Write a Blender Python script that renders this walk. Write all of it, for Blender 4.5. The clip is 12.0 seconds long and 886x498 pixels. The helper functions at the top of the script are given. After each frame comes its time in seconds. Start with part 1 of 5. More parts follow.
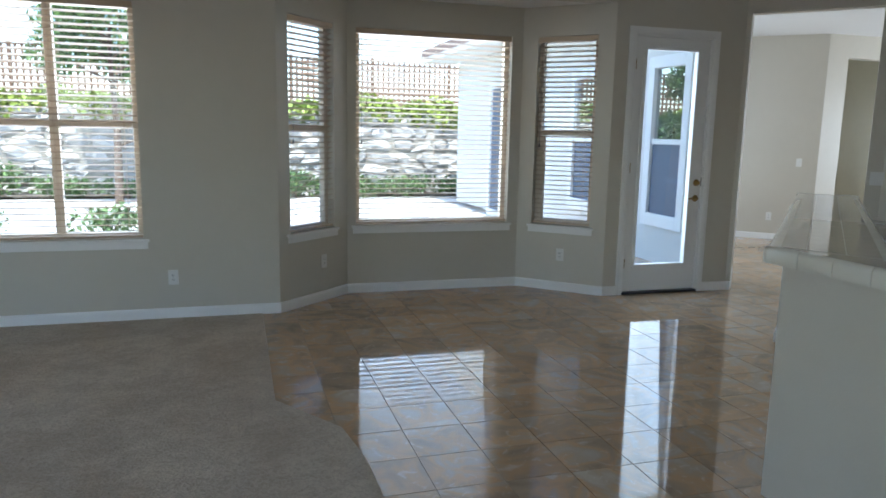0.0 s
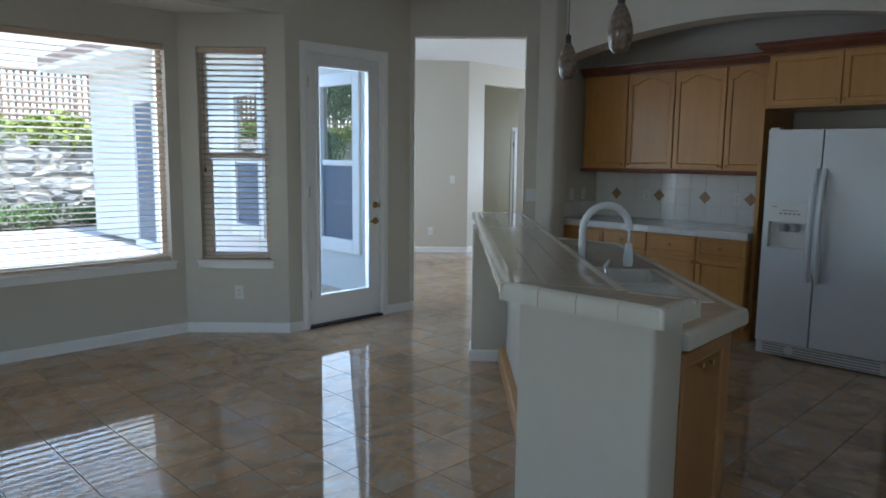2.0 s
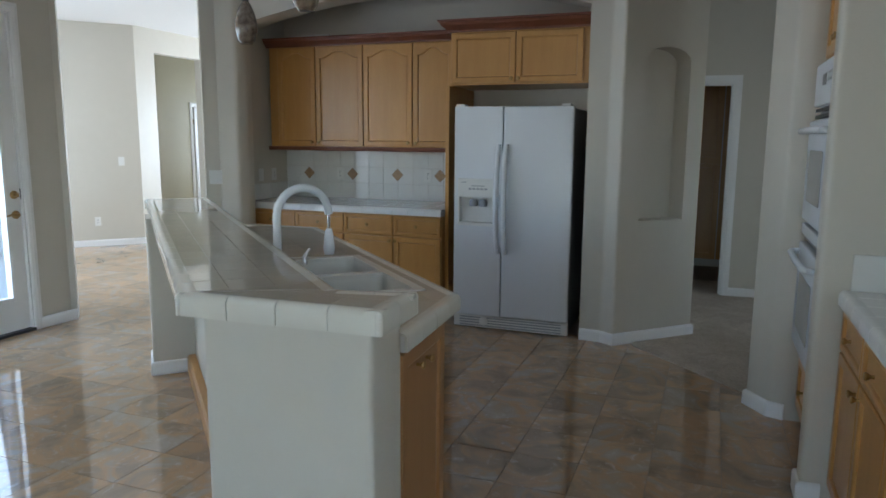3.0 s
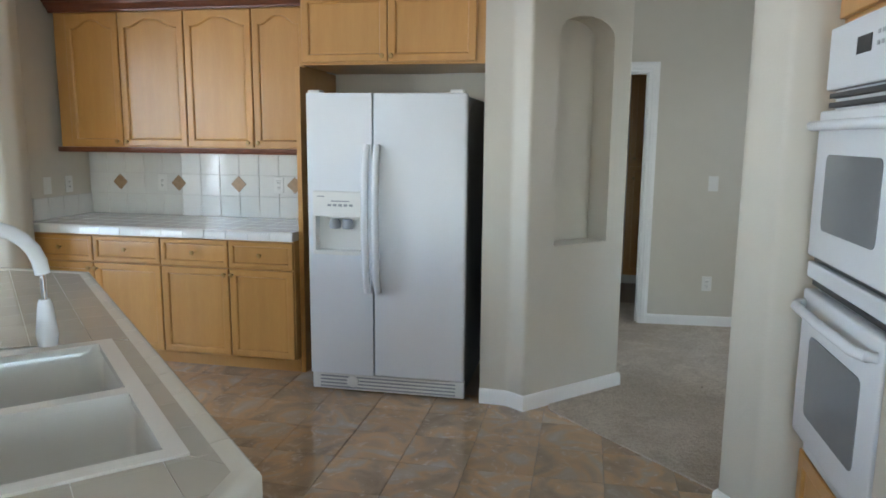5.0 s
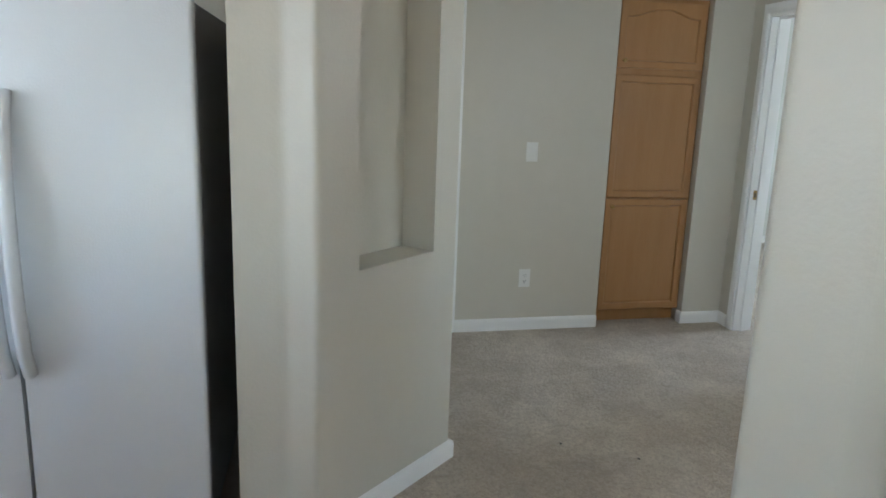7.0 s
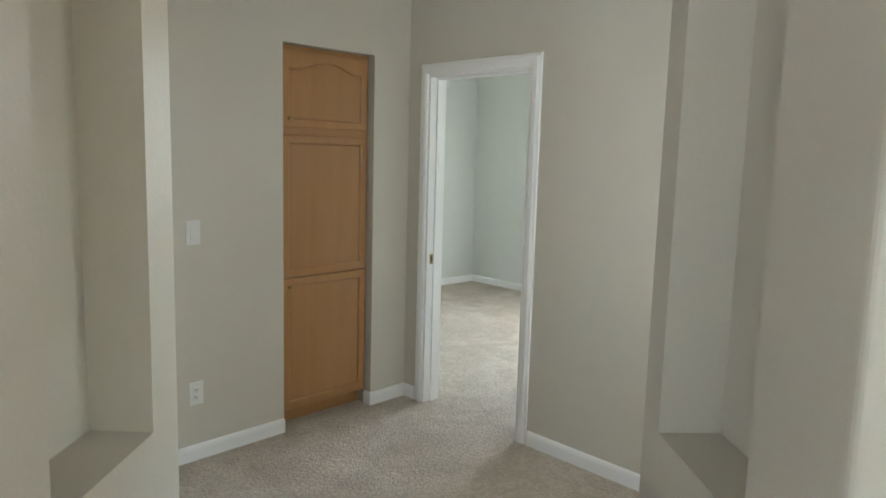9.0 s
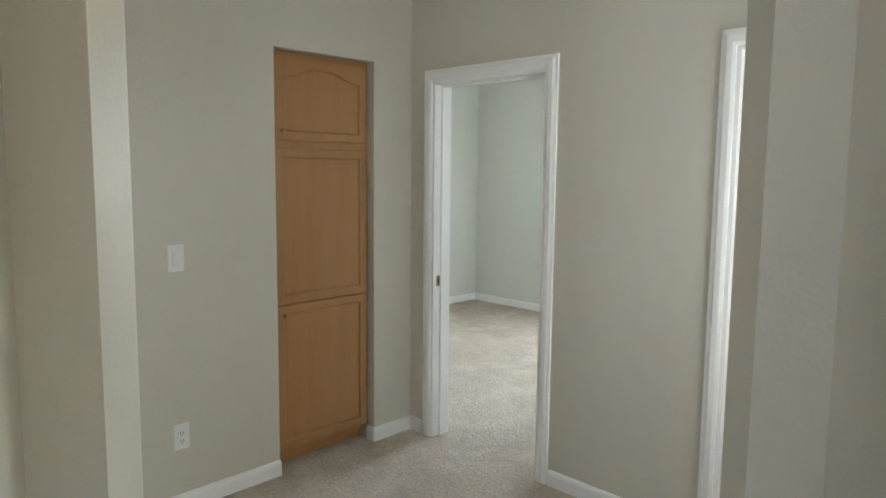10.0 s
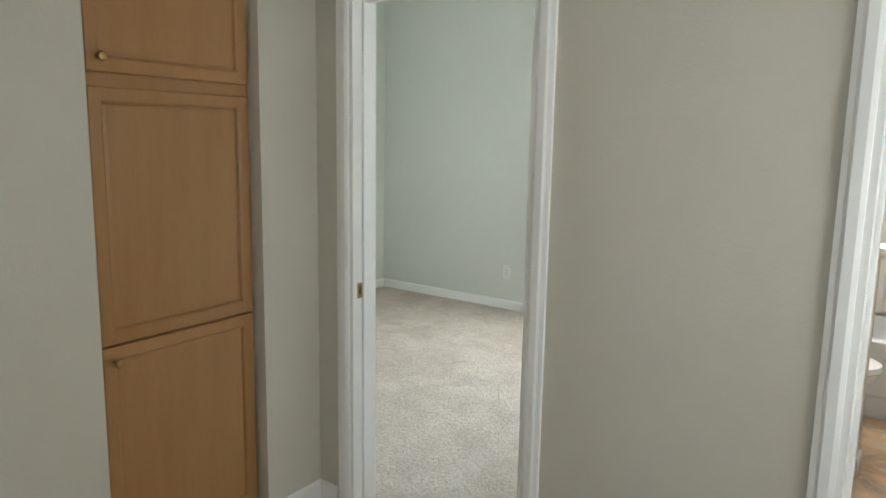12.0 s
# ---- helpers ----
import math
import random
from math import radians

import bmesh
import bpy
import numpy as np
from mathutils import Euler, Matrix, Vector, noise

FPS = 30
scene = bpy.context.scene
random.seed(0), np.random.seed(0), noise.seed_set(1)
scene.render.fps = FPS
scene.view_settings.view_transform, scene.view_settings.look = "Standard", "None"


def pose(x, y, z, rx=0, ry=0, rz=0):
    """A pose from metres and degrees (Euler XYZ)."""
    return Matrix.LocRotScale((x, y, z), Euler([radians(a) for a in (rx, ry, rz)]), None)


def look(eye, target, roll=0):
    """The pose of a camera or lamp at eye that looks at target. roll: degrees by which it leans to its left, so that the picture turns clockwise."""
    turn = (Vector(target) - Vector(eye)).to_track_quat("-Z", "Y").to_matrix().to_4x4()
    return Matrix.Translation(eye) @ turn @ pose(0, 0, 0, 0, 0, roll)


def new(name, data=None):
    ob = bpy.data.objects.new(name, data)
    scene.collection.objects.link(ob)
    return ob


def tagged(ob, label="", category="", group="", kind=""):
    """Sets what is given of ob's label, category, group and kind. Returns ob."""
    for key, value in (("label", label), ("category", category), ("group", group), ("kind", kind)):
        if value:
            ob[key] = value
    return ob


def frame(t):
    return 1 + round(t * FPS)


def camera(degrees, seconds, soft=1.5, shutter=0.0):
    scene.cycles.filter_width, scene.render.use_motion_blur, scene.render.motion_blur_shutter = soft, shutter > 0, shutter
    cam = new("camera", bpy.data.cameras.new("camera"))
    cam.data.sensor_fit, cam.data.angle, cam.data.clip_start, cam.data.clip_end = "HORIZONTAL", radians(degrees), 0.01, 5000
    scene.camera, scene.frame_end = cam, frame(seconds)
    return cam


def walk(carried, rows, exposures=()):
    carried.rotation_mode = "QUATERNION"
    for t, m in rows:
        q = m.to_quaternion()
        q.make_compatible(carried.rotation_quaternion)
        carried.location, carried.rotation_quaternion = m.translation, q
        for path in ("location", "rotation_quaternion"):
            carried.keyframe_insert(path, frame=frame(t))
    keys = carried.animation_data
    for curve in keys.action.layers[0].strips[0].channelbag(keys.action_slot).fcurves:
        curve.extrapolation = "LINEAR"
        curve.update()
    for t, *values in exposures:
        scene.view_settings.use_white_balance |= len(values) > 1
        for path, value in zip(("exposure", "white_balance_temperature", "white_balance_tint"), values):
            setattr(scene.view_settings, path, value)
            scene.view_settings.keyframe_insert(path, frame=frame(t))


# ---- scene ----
cam = camera(64.3, 12.0, soft=1.7)
PATH = [
    (0, (0.24, 0.15, 1.475), (0.811, 2.039, 1.151), 1.1),
    (0.5, (0.247, 0.297, 1.463), (1.113, 2.072, 1.15), 0.7),
    (1, (0.272, 0.434, 1.502), (1.222, 2.168, 1.2), 0.7),
    (1.5, (0.292, 0.585, 1.505), (1.306, 2.285, 1.221), 1.4),
    (2, (0.34, 0.781, 1.515), (1.729, 2.195, 1.253), 0.6),
    (2.5, (0.501, 0.925, 1.494), (2.224, 1.9, 1.209), 0.6),
    (3, (0.709, 1.038, 1.503), (2.555, 1.74, 1.19), 0.4),
    (3.5, (1.0, 1.194, 1.482), (2.917, 1.65, 1.142), 0.2),
    (3.7, (1.113, 1.253, 1.469), (3.043, 1.654, 1.131), -0.7),
    (5.3, (2.341, 1.369, 1.502), (4.278, 1.761, 1.19), 0.6),
    (5.5, (2.506, 1.379, 1.496), (4.443, 1.761, 1.182), -0.2),
    (6, (2.948, 1.399, 1.498), (4.892, 1.727, 1.163), 2.3),
    (6.5, (3.377, 1.506, 1.481), (5.341, 1.513, 1.1), 3.0),
    (7, (3.728, 1.622, 1.478), (5.655, 1.3, 1.052), 2.0),
    (7.5, (4.066, 1.706, 1.479), (5.887, 1.003, 1.041), 2.6),
    (7.7, (4.167, 1.754, 1.476), (5.909, 0.87, 1.046), 2.5),
    (9.3, (4.742, 1.83, 1.577), (6.156, 0.436, 1.338), 1.1),
    (9.5, (4.774, 1.792, 1.571), (6.204, 0.409, 1.367), 0.2),
    (10, (4.967, 1.642, 1.553), (6.401, 0.267, 1.327), 0.6),
    (10.5, (5.208, 1.467, 1.545), (6.599, 0.062, 1.245), 0.8),
    (11, (5.478, 1.222, 1.534), (6.823, -0.224, 1.221), 2.8),
    (11.5, (5.718, 1.032, 1.531), (7.069, -0.411, 1.223), 2.9),
    (12, (5.971, 0.869, 1.515), (7.161, -0.708, 1.202), 1.0),
]
EXPOSURES = [(0, 2.2, 5650, 9), (0.5, 2.1, 5600, 9), (2, 2.05, 5400, 9), (3, 2.85, 5550, 9), (3.7, 3.6, 5850, 10), (5.3, 3.97, 5750, 10), (6.5, 3.92, 5700, 10), (7.7, 4.0, 6150, 10), (9.3, 4.12, 6300, 10), (12, 4.1, 6380, 10)]
walk(cam, [(t, look(eye, target, roll)) for t, eye, target, roll in PATH], EXPOSURES)

# ---- light ----
world = bpy.data.worlds.new("sky")
scene.world = world
world.use_nodes = True
wn = world.node_tree.nodes
sky = wn.new("ShaderNodeTexSky")
sky.sky_type, sky.sun_disc = "NISHITA", False
sky.sun_elevation, sky.sun_rotation = radians(58), radians(200)
wn["Background"].inputs["Strength"].default_value = 0.15
world.node_tree.links.new(sky.outputs[0], wn["Background"].inputs["Color"])
sun = new("sun", bpy.data.lights.new("sun", "SUN"))
sun.data.energy, sun.data.angle, sun.data.color = 2.4, radians(0.5), (1.0, 0.95, 0.87)
sun.matrix_world = look((0, 0, 40), (8.0, 22.0, 0))


def window_or_fill_light(centre, facing, w, h, watts, colour=(0.86, 0.93, 1.0)):
    """Daylight entering by an opening; some rows are unseen added fill."""
    lamp = new("window_or_fill_light", bpy.data.lights.new("window_or_fill_light", "AREA"))
    lamp.data.shape, lamp.data.size, lamp.data.size_y = "RECTANGLE", w, h
    lamp.data.energy, lamp.data.color = watts, colour
    lamp.matrix_world = look(centre, Vector(centre) + Vector(facing))
    return lamp


window_or_fill_light((2.05, 6.82, 1.5), (0, -1, -0.15), 1.4, 1.65, 8)
window_or_fill_light((-0.95, 6.22, 1.5), (0, -1, -0.15), 1.05, 1.65, 7)
window_or_fill_light((4.15, 6.12, 1.25), (0, -1, -0.1), 0.5, 1.9, 2.6, (0.78, 0.88, 1.0))
window_or_fill_light((-7.12, 2.0, 1.5), (1, 0, -0.05), 4.2, 1.9, 1.3)
# unseen fill added from the south to brighten the bay walls
window_or_fill_light((-1.7, -2.62, 1.45), (0, 1, -0.05), 2.5, 1.8, 2.4)
# fill lamp added out of view for the hall's south wall and carpet
window_or_fill_light((7.45, 2.4, 1.6), (0, -1, -0.1), 0.7, 1.1, 0.25)
# added to brighten the hall's east wall and pantry; source is assumed
window_or_fill_light((5.06, -0.6, 1.5), (1, 0, -0.1), 0.55, 1.1, 0.9, (0.9, 0.97, 1.0))
window_or_fill_light((5.23, 7.3, 1.45), (1, 0, -0.1), 0.6, 1.6, 4)
window_or_fill_light((5.23, 9.27, 1.45), (1, 0, -0.1), 0.6, 1.6, 4)
window_or_fill_light((5.23, 12.65, 1.25), (1, 0, -0.1), 0.75, 2.1, 9)
window_or_fill_light((11.42, 6.6, 1.45), (-1, 0.1, -0.1), 1.35, 1.6, 19)
# fill added for the far passage; its wall has no opening here
window_or_fill_light((12.4, 9.2, 1.5), (-1, 0, -0.1), 0.9, 1.6, 4.5)
window_or_fill_light((8.05, -4.47, 1.6), (0, 1, -0.25), 1.2, 1.3, 4.6, (0.82, 0.91, 1.0))
window_or_fill_light((6.35, -4.47, 2.11), (0, 1, -0.3), 0.9, 0.5, 3.6, (1.0, 0.95, 0.93))


# ---- materials ----
def material(name, colour, rough=0.6, metal=0.0, grain=None, bump=None, spec=0.5, coat=0.0, island=0.0, each=0.0):
    """colour: base. grain: (scale, second colour, amount, stretch). bump: (scale, strength). each, island: how far pieces differ."""
    m = bpy.data.materials.new(name)
    m.use_nodes = True
    nt = m.node_tree
    n, link = nt.nodes, nt.links.new
    b = n["Principled BSDF"]
    b.inputs["Roughness"].default_value, b.inputs["Metallic"].default_value = rough, metal
    b.inputs["Specular IOR Level"].default_value, b.inputs["Coat Weight"].default_value = spec, coat
    b.inputs["Coat Roughness"].default_value = 0.05
    coords = n.new("ShaderNodeTexCoord")
    out = None
    base = n.new("ShaderNodeRGB")
    base.outputs[0].default_value = (*colour, 1)
    out = base.outputs[0]
    if grain:
        scale, second, amount, stretch = grain
        mapping = n.new("ShaderNodeMapping")
        mapping.inputs["Scale"].default_value = stretch
        link(coords.outputs["Object"], mapping.inputs[0])
        for k, (s, a) in enumerate(((scale, amount), (scale * 7.3, amount * 0.6))):
            tex = n.new("ShaderNodeTexNoise")
            tex.inputs["Scale"].default_value, tex.inputs["Detail"].default_value = s, 5
            link(mapping.outputs[0], tex.inputs["Vector"])
            ramp = n.new("ShaderNodeMapRange")
            ramp.inputs["From Min"].default_value, ramp.inputs["From Max"].default_value = 0.35, 0.68
            ramp.inputs["To Max"].default_value = a
            link(tex.outputs["Fac"], ramp.inputs["Value"])
            mix = n.new("ShaderNodeMixRGB")
            mix.inputs["Color2"].default_value = (*second, 1)
            link(ramp.outputs[0], mix.inputs["Fac"])
            link(out, mix.inputs["Color1"])
            out = mix.outputs[0]
    if each or island:
        hsv = n.new("ShaderNodeHueSaturation")
        src = n.new("ShaderNodeObjectInfo").outputs["Random"] if each else n.new("ShaderNodeNewGeometry").outputs["Random Per Island"]
        rng = n.new("ShaderNodeMapRange")
        rng.inputs["To Min"].default_value, rng.inputs["To Max"].default_value = 1 - (each or island), 1 + (each or island)
        link(src, rng.inputs["Value"])
        link(rng.outputs[0], hsv.inputs["Value"])
        link(out, hsv.inputs["Color"])
        out = hsv.outputs[0]
    link(out, b.inputs["Base Color"])
    if bump:
        tex = n.new("ShaderNodeTexNoise")
        tex.inputs["Scale"].default_value, tex.inputs["Detail"].default_value = bump[0], 3
        link(coords.outputs["Object"], tex.inputs["Vector"])
        bn = n.new("ShaderNodeBump")
        bn.inputs["Strength"].default_value, bn.inputs["Distance"].default_value = bump[1], 0.004
        link(tex.outputs["Fac"], bn.inputs["Height"])
        link(bn.outputs[0], b.inputs["Normal"])
    return m


def stone_tile(name, each):
    """Honed multicolour slate tile, each piece cut from another place of the stone."""
    m = bpy.data.materials.new(name)
    m.use_nodes = True
    n, link = m.node_tree.nodes, m.node_tree.links.new
    b = n["Principled BSDF"]
    geo = n.new("ShaderNodeNewGeometry")
    rnd = n.new("ShaderNodeObjectInfo").outputs["Random"] if each else geo.outputs["Random Per Island"]
    shift = n.new("ShaderNodeVectorMath")
    shift.operation = "MULTIPLY_ADD"
    shift.inputs[1].default_value = (37.0, 61.0, 23.0)
    link(rnd, shift.inputs[0])
    link(geo.outputs["Position"], shift.inputs[2])
    cloud = n.new("ShaderNodeTexNoise")
    cloud.inputs["Scale"].default_value, cloud.inputs["Detail"].default_value, cloud.inputs["Distortion"].default_value = 2.8, 7, 1.6
    link(shift.outputs[0], cloud.inputs["Vector"])
    ramp = n.new("ShaderNodeValToRGB")
    r = ramp.color_ramp
    r.elements[0].position, r.elements[0].color = 0.28, (0.31, 0.235, 0.16, 1)
    r.elements[1].position, r.elements[1].color = 0.72, (0.5, 0.43, 0.35, 1)
    for p, c in ((0.42, (0.4, 0.305, 0.21, 1)), (0.52, (0.53, 0.35, 0.2, 1)), (0.6, (0.45, 0.365, 0.27, 1))):
        e = r.elements.new(p)
        e.color = c
    link(cloud.outputs["Fac"], ramp.inputs[0])
    vein = n.new("ShaderNodeTexNoise")
    vein.inputs["Scale"].default_value, vein.inputs["Detail"].default_value, vein.inputs["Distortion"].default_value = 9, 8, 2.5
    link(shift.outputs[0], vein.inputs["Vector"])
    near = n.new("ShaderNodeMapRange")
    near.inputs["From Min"].default_value, near.inputs["From Max"].default_value = 0.58, 0.72
    near.inputs["To Max"].default_value = 0.55
    link(vein.outputs["Fac"], near.inputs["Value"])
    mix = n.new("ShaderNodeMixRGB")
    mix.inputs["Color2"].default_value = (0.63, 0.545, 0.46, 1)
    link(near.outputs[0], mix.inputs["Fac"])
    link(ramp.outputs[0], mix.inputs["Color1"])
    hsv = n.new("ShaderNodeHueSaturation")
    rng = n.new("ShaderNodeMapRange")
    rng.inputs["To Min"].default_value, rng.inputs["To Max"].default_value = 0.84, 1.08
    link(rnd, rng.inputs["Value"])
    link(rng.outputs[0], hsv.inputs["Value"])
    link(mix.outputs[0], hsv.inputs["Color"])
    link(hsv.outputs[0], b.inputs["Base Color"])
    rough = n.new("ShaderNodeMapRange")
    rough.inputs["To Min"].default_value, rough.inputs["To Max"].default_value = 0.02, 0.07
    link(cloud.outputs["Fac"], rough.inputs["Value"])
    link(rough.outputs[0], b.inputs["Roughness"])
    bump = n.new("ShaderNodeBump")
    bump.inputs["Strength"].default_value, bump.inputs["Distance"].default_value = 0.02, 0.003
    link(cloud.outputs["Fac"], bump.inputs["Height"])
    link(bump.outputs[0], b.inputs["Normal"])
    return m


def glass_material(name, tint, rough=0.0, gloss_least=0.04):
    m = bpy.data.materials.new(name)
    m.use_nodes = True
    n, link = m.node_tree.nodes, m.node_tree.links.new
    n.remove(n["Principled BSDF"])
    clear, gloss, mix = n.new("ShaderNodeBsdfTransparent"), n.new("ShaderNodeBsdfGlossy"), n.new("ShaderNodeMixShader")
    clear.inputs[0].default_value, gloss.inputs["Roughness"].default_value = (*tint, 1), rough
    face, power, gain = n.new("ShaderNodeLayerWeight"), n.new("ShaderNodeMath"), n.new("ShaderNodeMath")
    face.inputs["Blend"].default_value = 0.5
    power.operation, gain.operation = "POWER", "MULTIPLY_ADD"
    power.inputs[1].default_value, gain.inputs[1].default_value, gain.inputs[2].default_value = 4.0, 0.7, gloss_least
    link(face.outputs["Facing"], power.inputs[0])
    link(power.outputs[0], gain.inputs[0])
    link(gain.outputs[0], mix.inputs[0])
    link(clear.outputs[0], mix.inputs[1])
    link(gloss.outputs[0], mix.inputs[2])
    link(mix.outputs[0], n["Material Output"].inputs["Surface"])
    return m


PAINT = material("wall_paint", (0.6, 0.56, 0.472), 0.42, grain=(1.3, (0.56, 0.52, 0.432), 0.5, (1, 1, 1)), bump=(85, 0.22))
PALE = material("pale_green_paint", (0.665, 0.668, 0.61), 0.55, grain=(1.3, (0.62, 0.63, 0.57), 0.5, (1, 1, 1)), bump=(70, 0.2))
CEIL = material("ceiling_paint", (0.8, 0.79, 0.76), 0.8, bump=(55, 0.3))
TRIM = material("trim_paint", (0.86, 0.85, 0.82), 0.35, grain=(4, (0.83, 0.82, 0.79), 0.3, (1, 1, 1)))


def carpet_material():
    """Cut pile: soft tufts a few centimetres across, with trodden patches."""
    m = bpy.data.materials.new("carpet")
    m.use_nodes = True
    n, link = m.node_tree.nodes, m.node_tree.links.new
    b = n["Principled BSDF"]
    b.inputs["Roughness"].default_value, b.inputs["Specular IOR Level"].default_value = 0.95, 0.05
    pos = n.new("ShaderNodeNewGeometry").outputs["Position"]
    colour = None
    base = n.new("ShaderNodeRGB")
    base.outputs[0].default_value = (0.68, 0.6, 0.49, 1)
    colour = base.outputs[0]
    height = None
    for scale, dark, lo, hi, amount in ((1.7, (0.47, 0.4, 0.32, 1), 0.42, 0.64, 0.6), (6, (0.44, 0.37, 0.295, 1), 0.42, 0.66, 0.45), (58, (0.32, 0.26, 0.205, 1), 0.42, 0.62, 0.4), (240, (0.28, 0.23, 0.18, 1), 0.45, 0.65, 0.4)):
        tex = n.new("ShaderNodeTexNoise")
        tex.inputs["Scale"].default_value, tex.inputs["Detail"].default_value = scale, 5
        tex.inputs["Distortion"].default_value = 0.9
        link(pos, tex.inputs["Vector"])
        rng = n.new("ShaderNodeMapRange")
        for k, v in (("From Min", lo), ("From Max", hi), ("To Max", amount)):
            rng.inputs[k].default_value = v
        link(tex.outputs["Fac"], rng.inputs["Value"])
        mix = n.new("ShaderNodeMixRGB")
        mix.inputs["Color2"].default_value = dark
        link(rng.outputs[0], mix.inputs["Fac"])
        link(colour, mix.inputs["Color1"])
        colour = mix.outputs[0]
        if scale == 58:
            height = tex.outputs["Fac"]
    link(colour, b.inputs["Base Color"])
    bump = n.new("ShaderNodeBump")
    bump.inputs["Strength"].default_value, bump.inputs["Distance"].default_value, bump.invert = 0.95, 0.015, True
    link(height, bump.inputs["Height"])
    link(bump.outputs[0], b.inputs["Normal"])
    return m


CARPET = carpet_material()
SLATE = stone_tile("slate_tile", True)
SLATE_REST = stone_tile("slate_tile_rest", False)
GROUT = material("grout", (0.27, 0.215, 0.16), 0.8, grain=(20, (0.32, 0.26, 0.2), 0.6, (1, 1, 1)), bump=(120, 0.5))
MAPLE = material("maple", (0.55, 0.295, 0.085), 0.3, grain=(5, (0.46, 0.225, 0.058), 0.5, (3, 3, 0.35)), each=0.06, bump=(60, 0.04))
# darker, redder copy of the maple, for the pantry and end cabinet
MAPLE_DARK = material("dark_maple", (0.4, 0.21, 0.082), 0.34, grain=(5, (0.34, 0.16, 0.05), 0.5, (3, 3, 0.35)), each=0.06, bump=(60, 0.04))
CHERRY = material("stained_moulding", (0.2, 0.065, 0.03), 0.35, grain=(6, (0.12, 0.04, 0.02), 0.6, (1, 1, 1)))
CERAMIC = material("white_glazed_tile", (0.76, 0.75, 0.71), 0.08, grain=(2, (0.7, 0.69, 0.65), 0.4, (1, 1, 1)), each=0.03, bump=(9, 0.05))
CREAM_TILE = material("cream_glazed_tile", (0.7, 0.67, 0.58), 0.05, grain=(2, (0.64, 0.6, 0.5), 0.4, (1, 1, 1)), each=0.03, bump=(9, 0.05))
FIELD_TILE = material("beige_glazed_tile", (0.53, 0.49, 0.41), 0.045, grain=(2, (0.48, 0.44, 0.36), 0.4, (1, 1, 1)), each=0.03, bump=(9, 0.04))
WHITE_GROUT = material("pale_grout", (0.66, 0.64, 0.59), 0.9, bump=(90, 0.3))
ACCENT = material("accent_stone", (0.42, 0.27, 0.14), 0.3, grain=(30, (0.28, 0.17, 0.08), 0.8, (1, 1, 1)), bump=(60, 0.3))
ENAMEL = material("white_enamel", (0.76, 0.78, 0.8), 0.24, grain=(2, (0.73, 0.75, 0.77), 0.3, (1, 1, 1)), bump=(150, 0.2))
PLASTIC = material("white_plastic", (0.75, 0.74, 0.7), 0.35)
GREY = material("grey_plastic", (0.3, 0.31, 0.32), 0.4)
DARK = material("dark_plastic", (0.03, 0.03, 0.032), 0.4, bump=(90, 0.1))
OVEN_GLASS = material("oven_glass", (0.2, 0.21, 0.22), 0.06, grain=(3, (0.17, 0.18, 0.19), 0.4, (1, 1, 1)))
CHROME = material("chrome", (0.75, 0.75, 0.76), 0.12, 1.0)
BRASS = material("aged_brass", (0.45, 0.3, 0.12), 0.28, 1.0, grain=(40, (0.25, 0.16, 0.06), 0.6, (1, 1, 1)))
BLIND = material("blind_slat", (0.6, 0.47, 0.33), 0.4, grain=(8, (0.5, 0.37, 0.24), 0.5, (0.3, 3, 3)))
VINYL = material("window_vinyl", (0.72, 0.62, 0.5), 0.4)
VINYL_WHITE = material("white_window_vinyl", (0.8, 0.8, 0.78), 0.4)
GLASS = glass_material("clear_glass", (0.95, 0.97, 0.96))
COATED_GLASS = glass_material("coated_window_glass", (0.6, 0.65, 0.66), 0.0, 0.4)
SHADE = material("mottled_pendant_glass", (0.07, 0.045, 0.03), 0.12, grain=(45, (0.3, 0.24, 0.18), 0.8, (1, 1, 1)), coat=0.5)
STUCCO = material("stucco", (0.67, 0.66, 0.62), 0.9, grain=(2, (0.68, 0.67, 0.62), 0.5, (1, 1, 1)), bump=(45, 0.6))
CONCRETE = material("concrete", (0.58, 0.56, 0.52), 0.85, grain=(1.2, (0.4, 0.38, 0.34), 0.6, (1, 1, 1)), bump=(60, 0.3))
SOIL = material("soil", (0.16, 0.12, 0.08), 0.95, grain=(3, (0.24, 0.19, 0.12), 0.7, (1, 1, 1)), bump=(30, 1.0))
STONE = material("wall_stone", (0.42, 0.4, 0.37), 0.9, grain=(5, (0.3, 0.285, 0.26), 0.7, (1, 1, 1)), bump=(25, 0.8), each=0.3)
LEAF = material("leaf", (0.07, 0.13, 0.03), 0.55, grain=(4, (0.1, 0.16, 0.04), 0.6, (1, 1, 1)), island=0.45)
LEAF_LIGHT = material("light_leaf", (0.2, 0.27, 0.035), 0.55, grain=(4, (0.27, 0.3, 0.05), 0.6, (1, 1, 1)), island=0.35)
BARK = material("bark", (0.12, 0.085, 0.06), 0.9, bump=(25, 0.9))
FENCE = material("fence_wood", (0.22, 0.135, 0.085), 0.8, grain=(6, (0.15, 0.09, 0.055), 0.7, (3, 3, 0.4)), each=0.2)
ROOF = material("roof_tile", (0.25, 0.17, 0.13), 0.85, bump=(20, 0.6))
# wall paint toned tan, with the passage's warm shade in its colour
PAINT_SHADED = material("shaded_wall_paint", (0.5, 0.45, 0.31), 0.55, grain=(1.3, (0.46, 0.41, 0.28), 0.5, (1, 1, 1)), bump=(70, 0.25))
MORTAR = material("rubble_fill", (0.3, 0.27, 0.22), 0.95, grain=(6, (0.22, 0.2, 0.16), 0.6, (1, 1, 1)), bump=(30, 1.0))
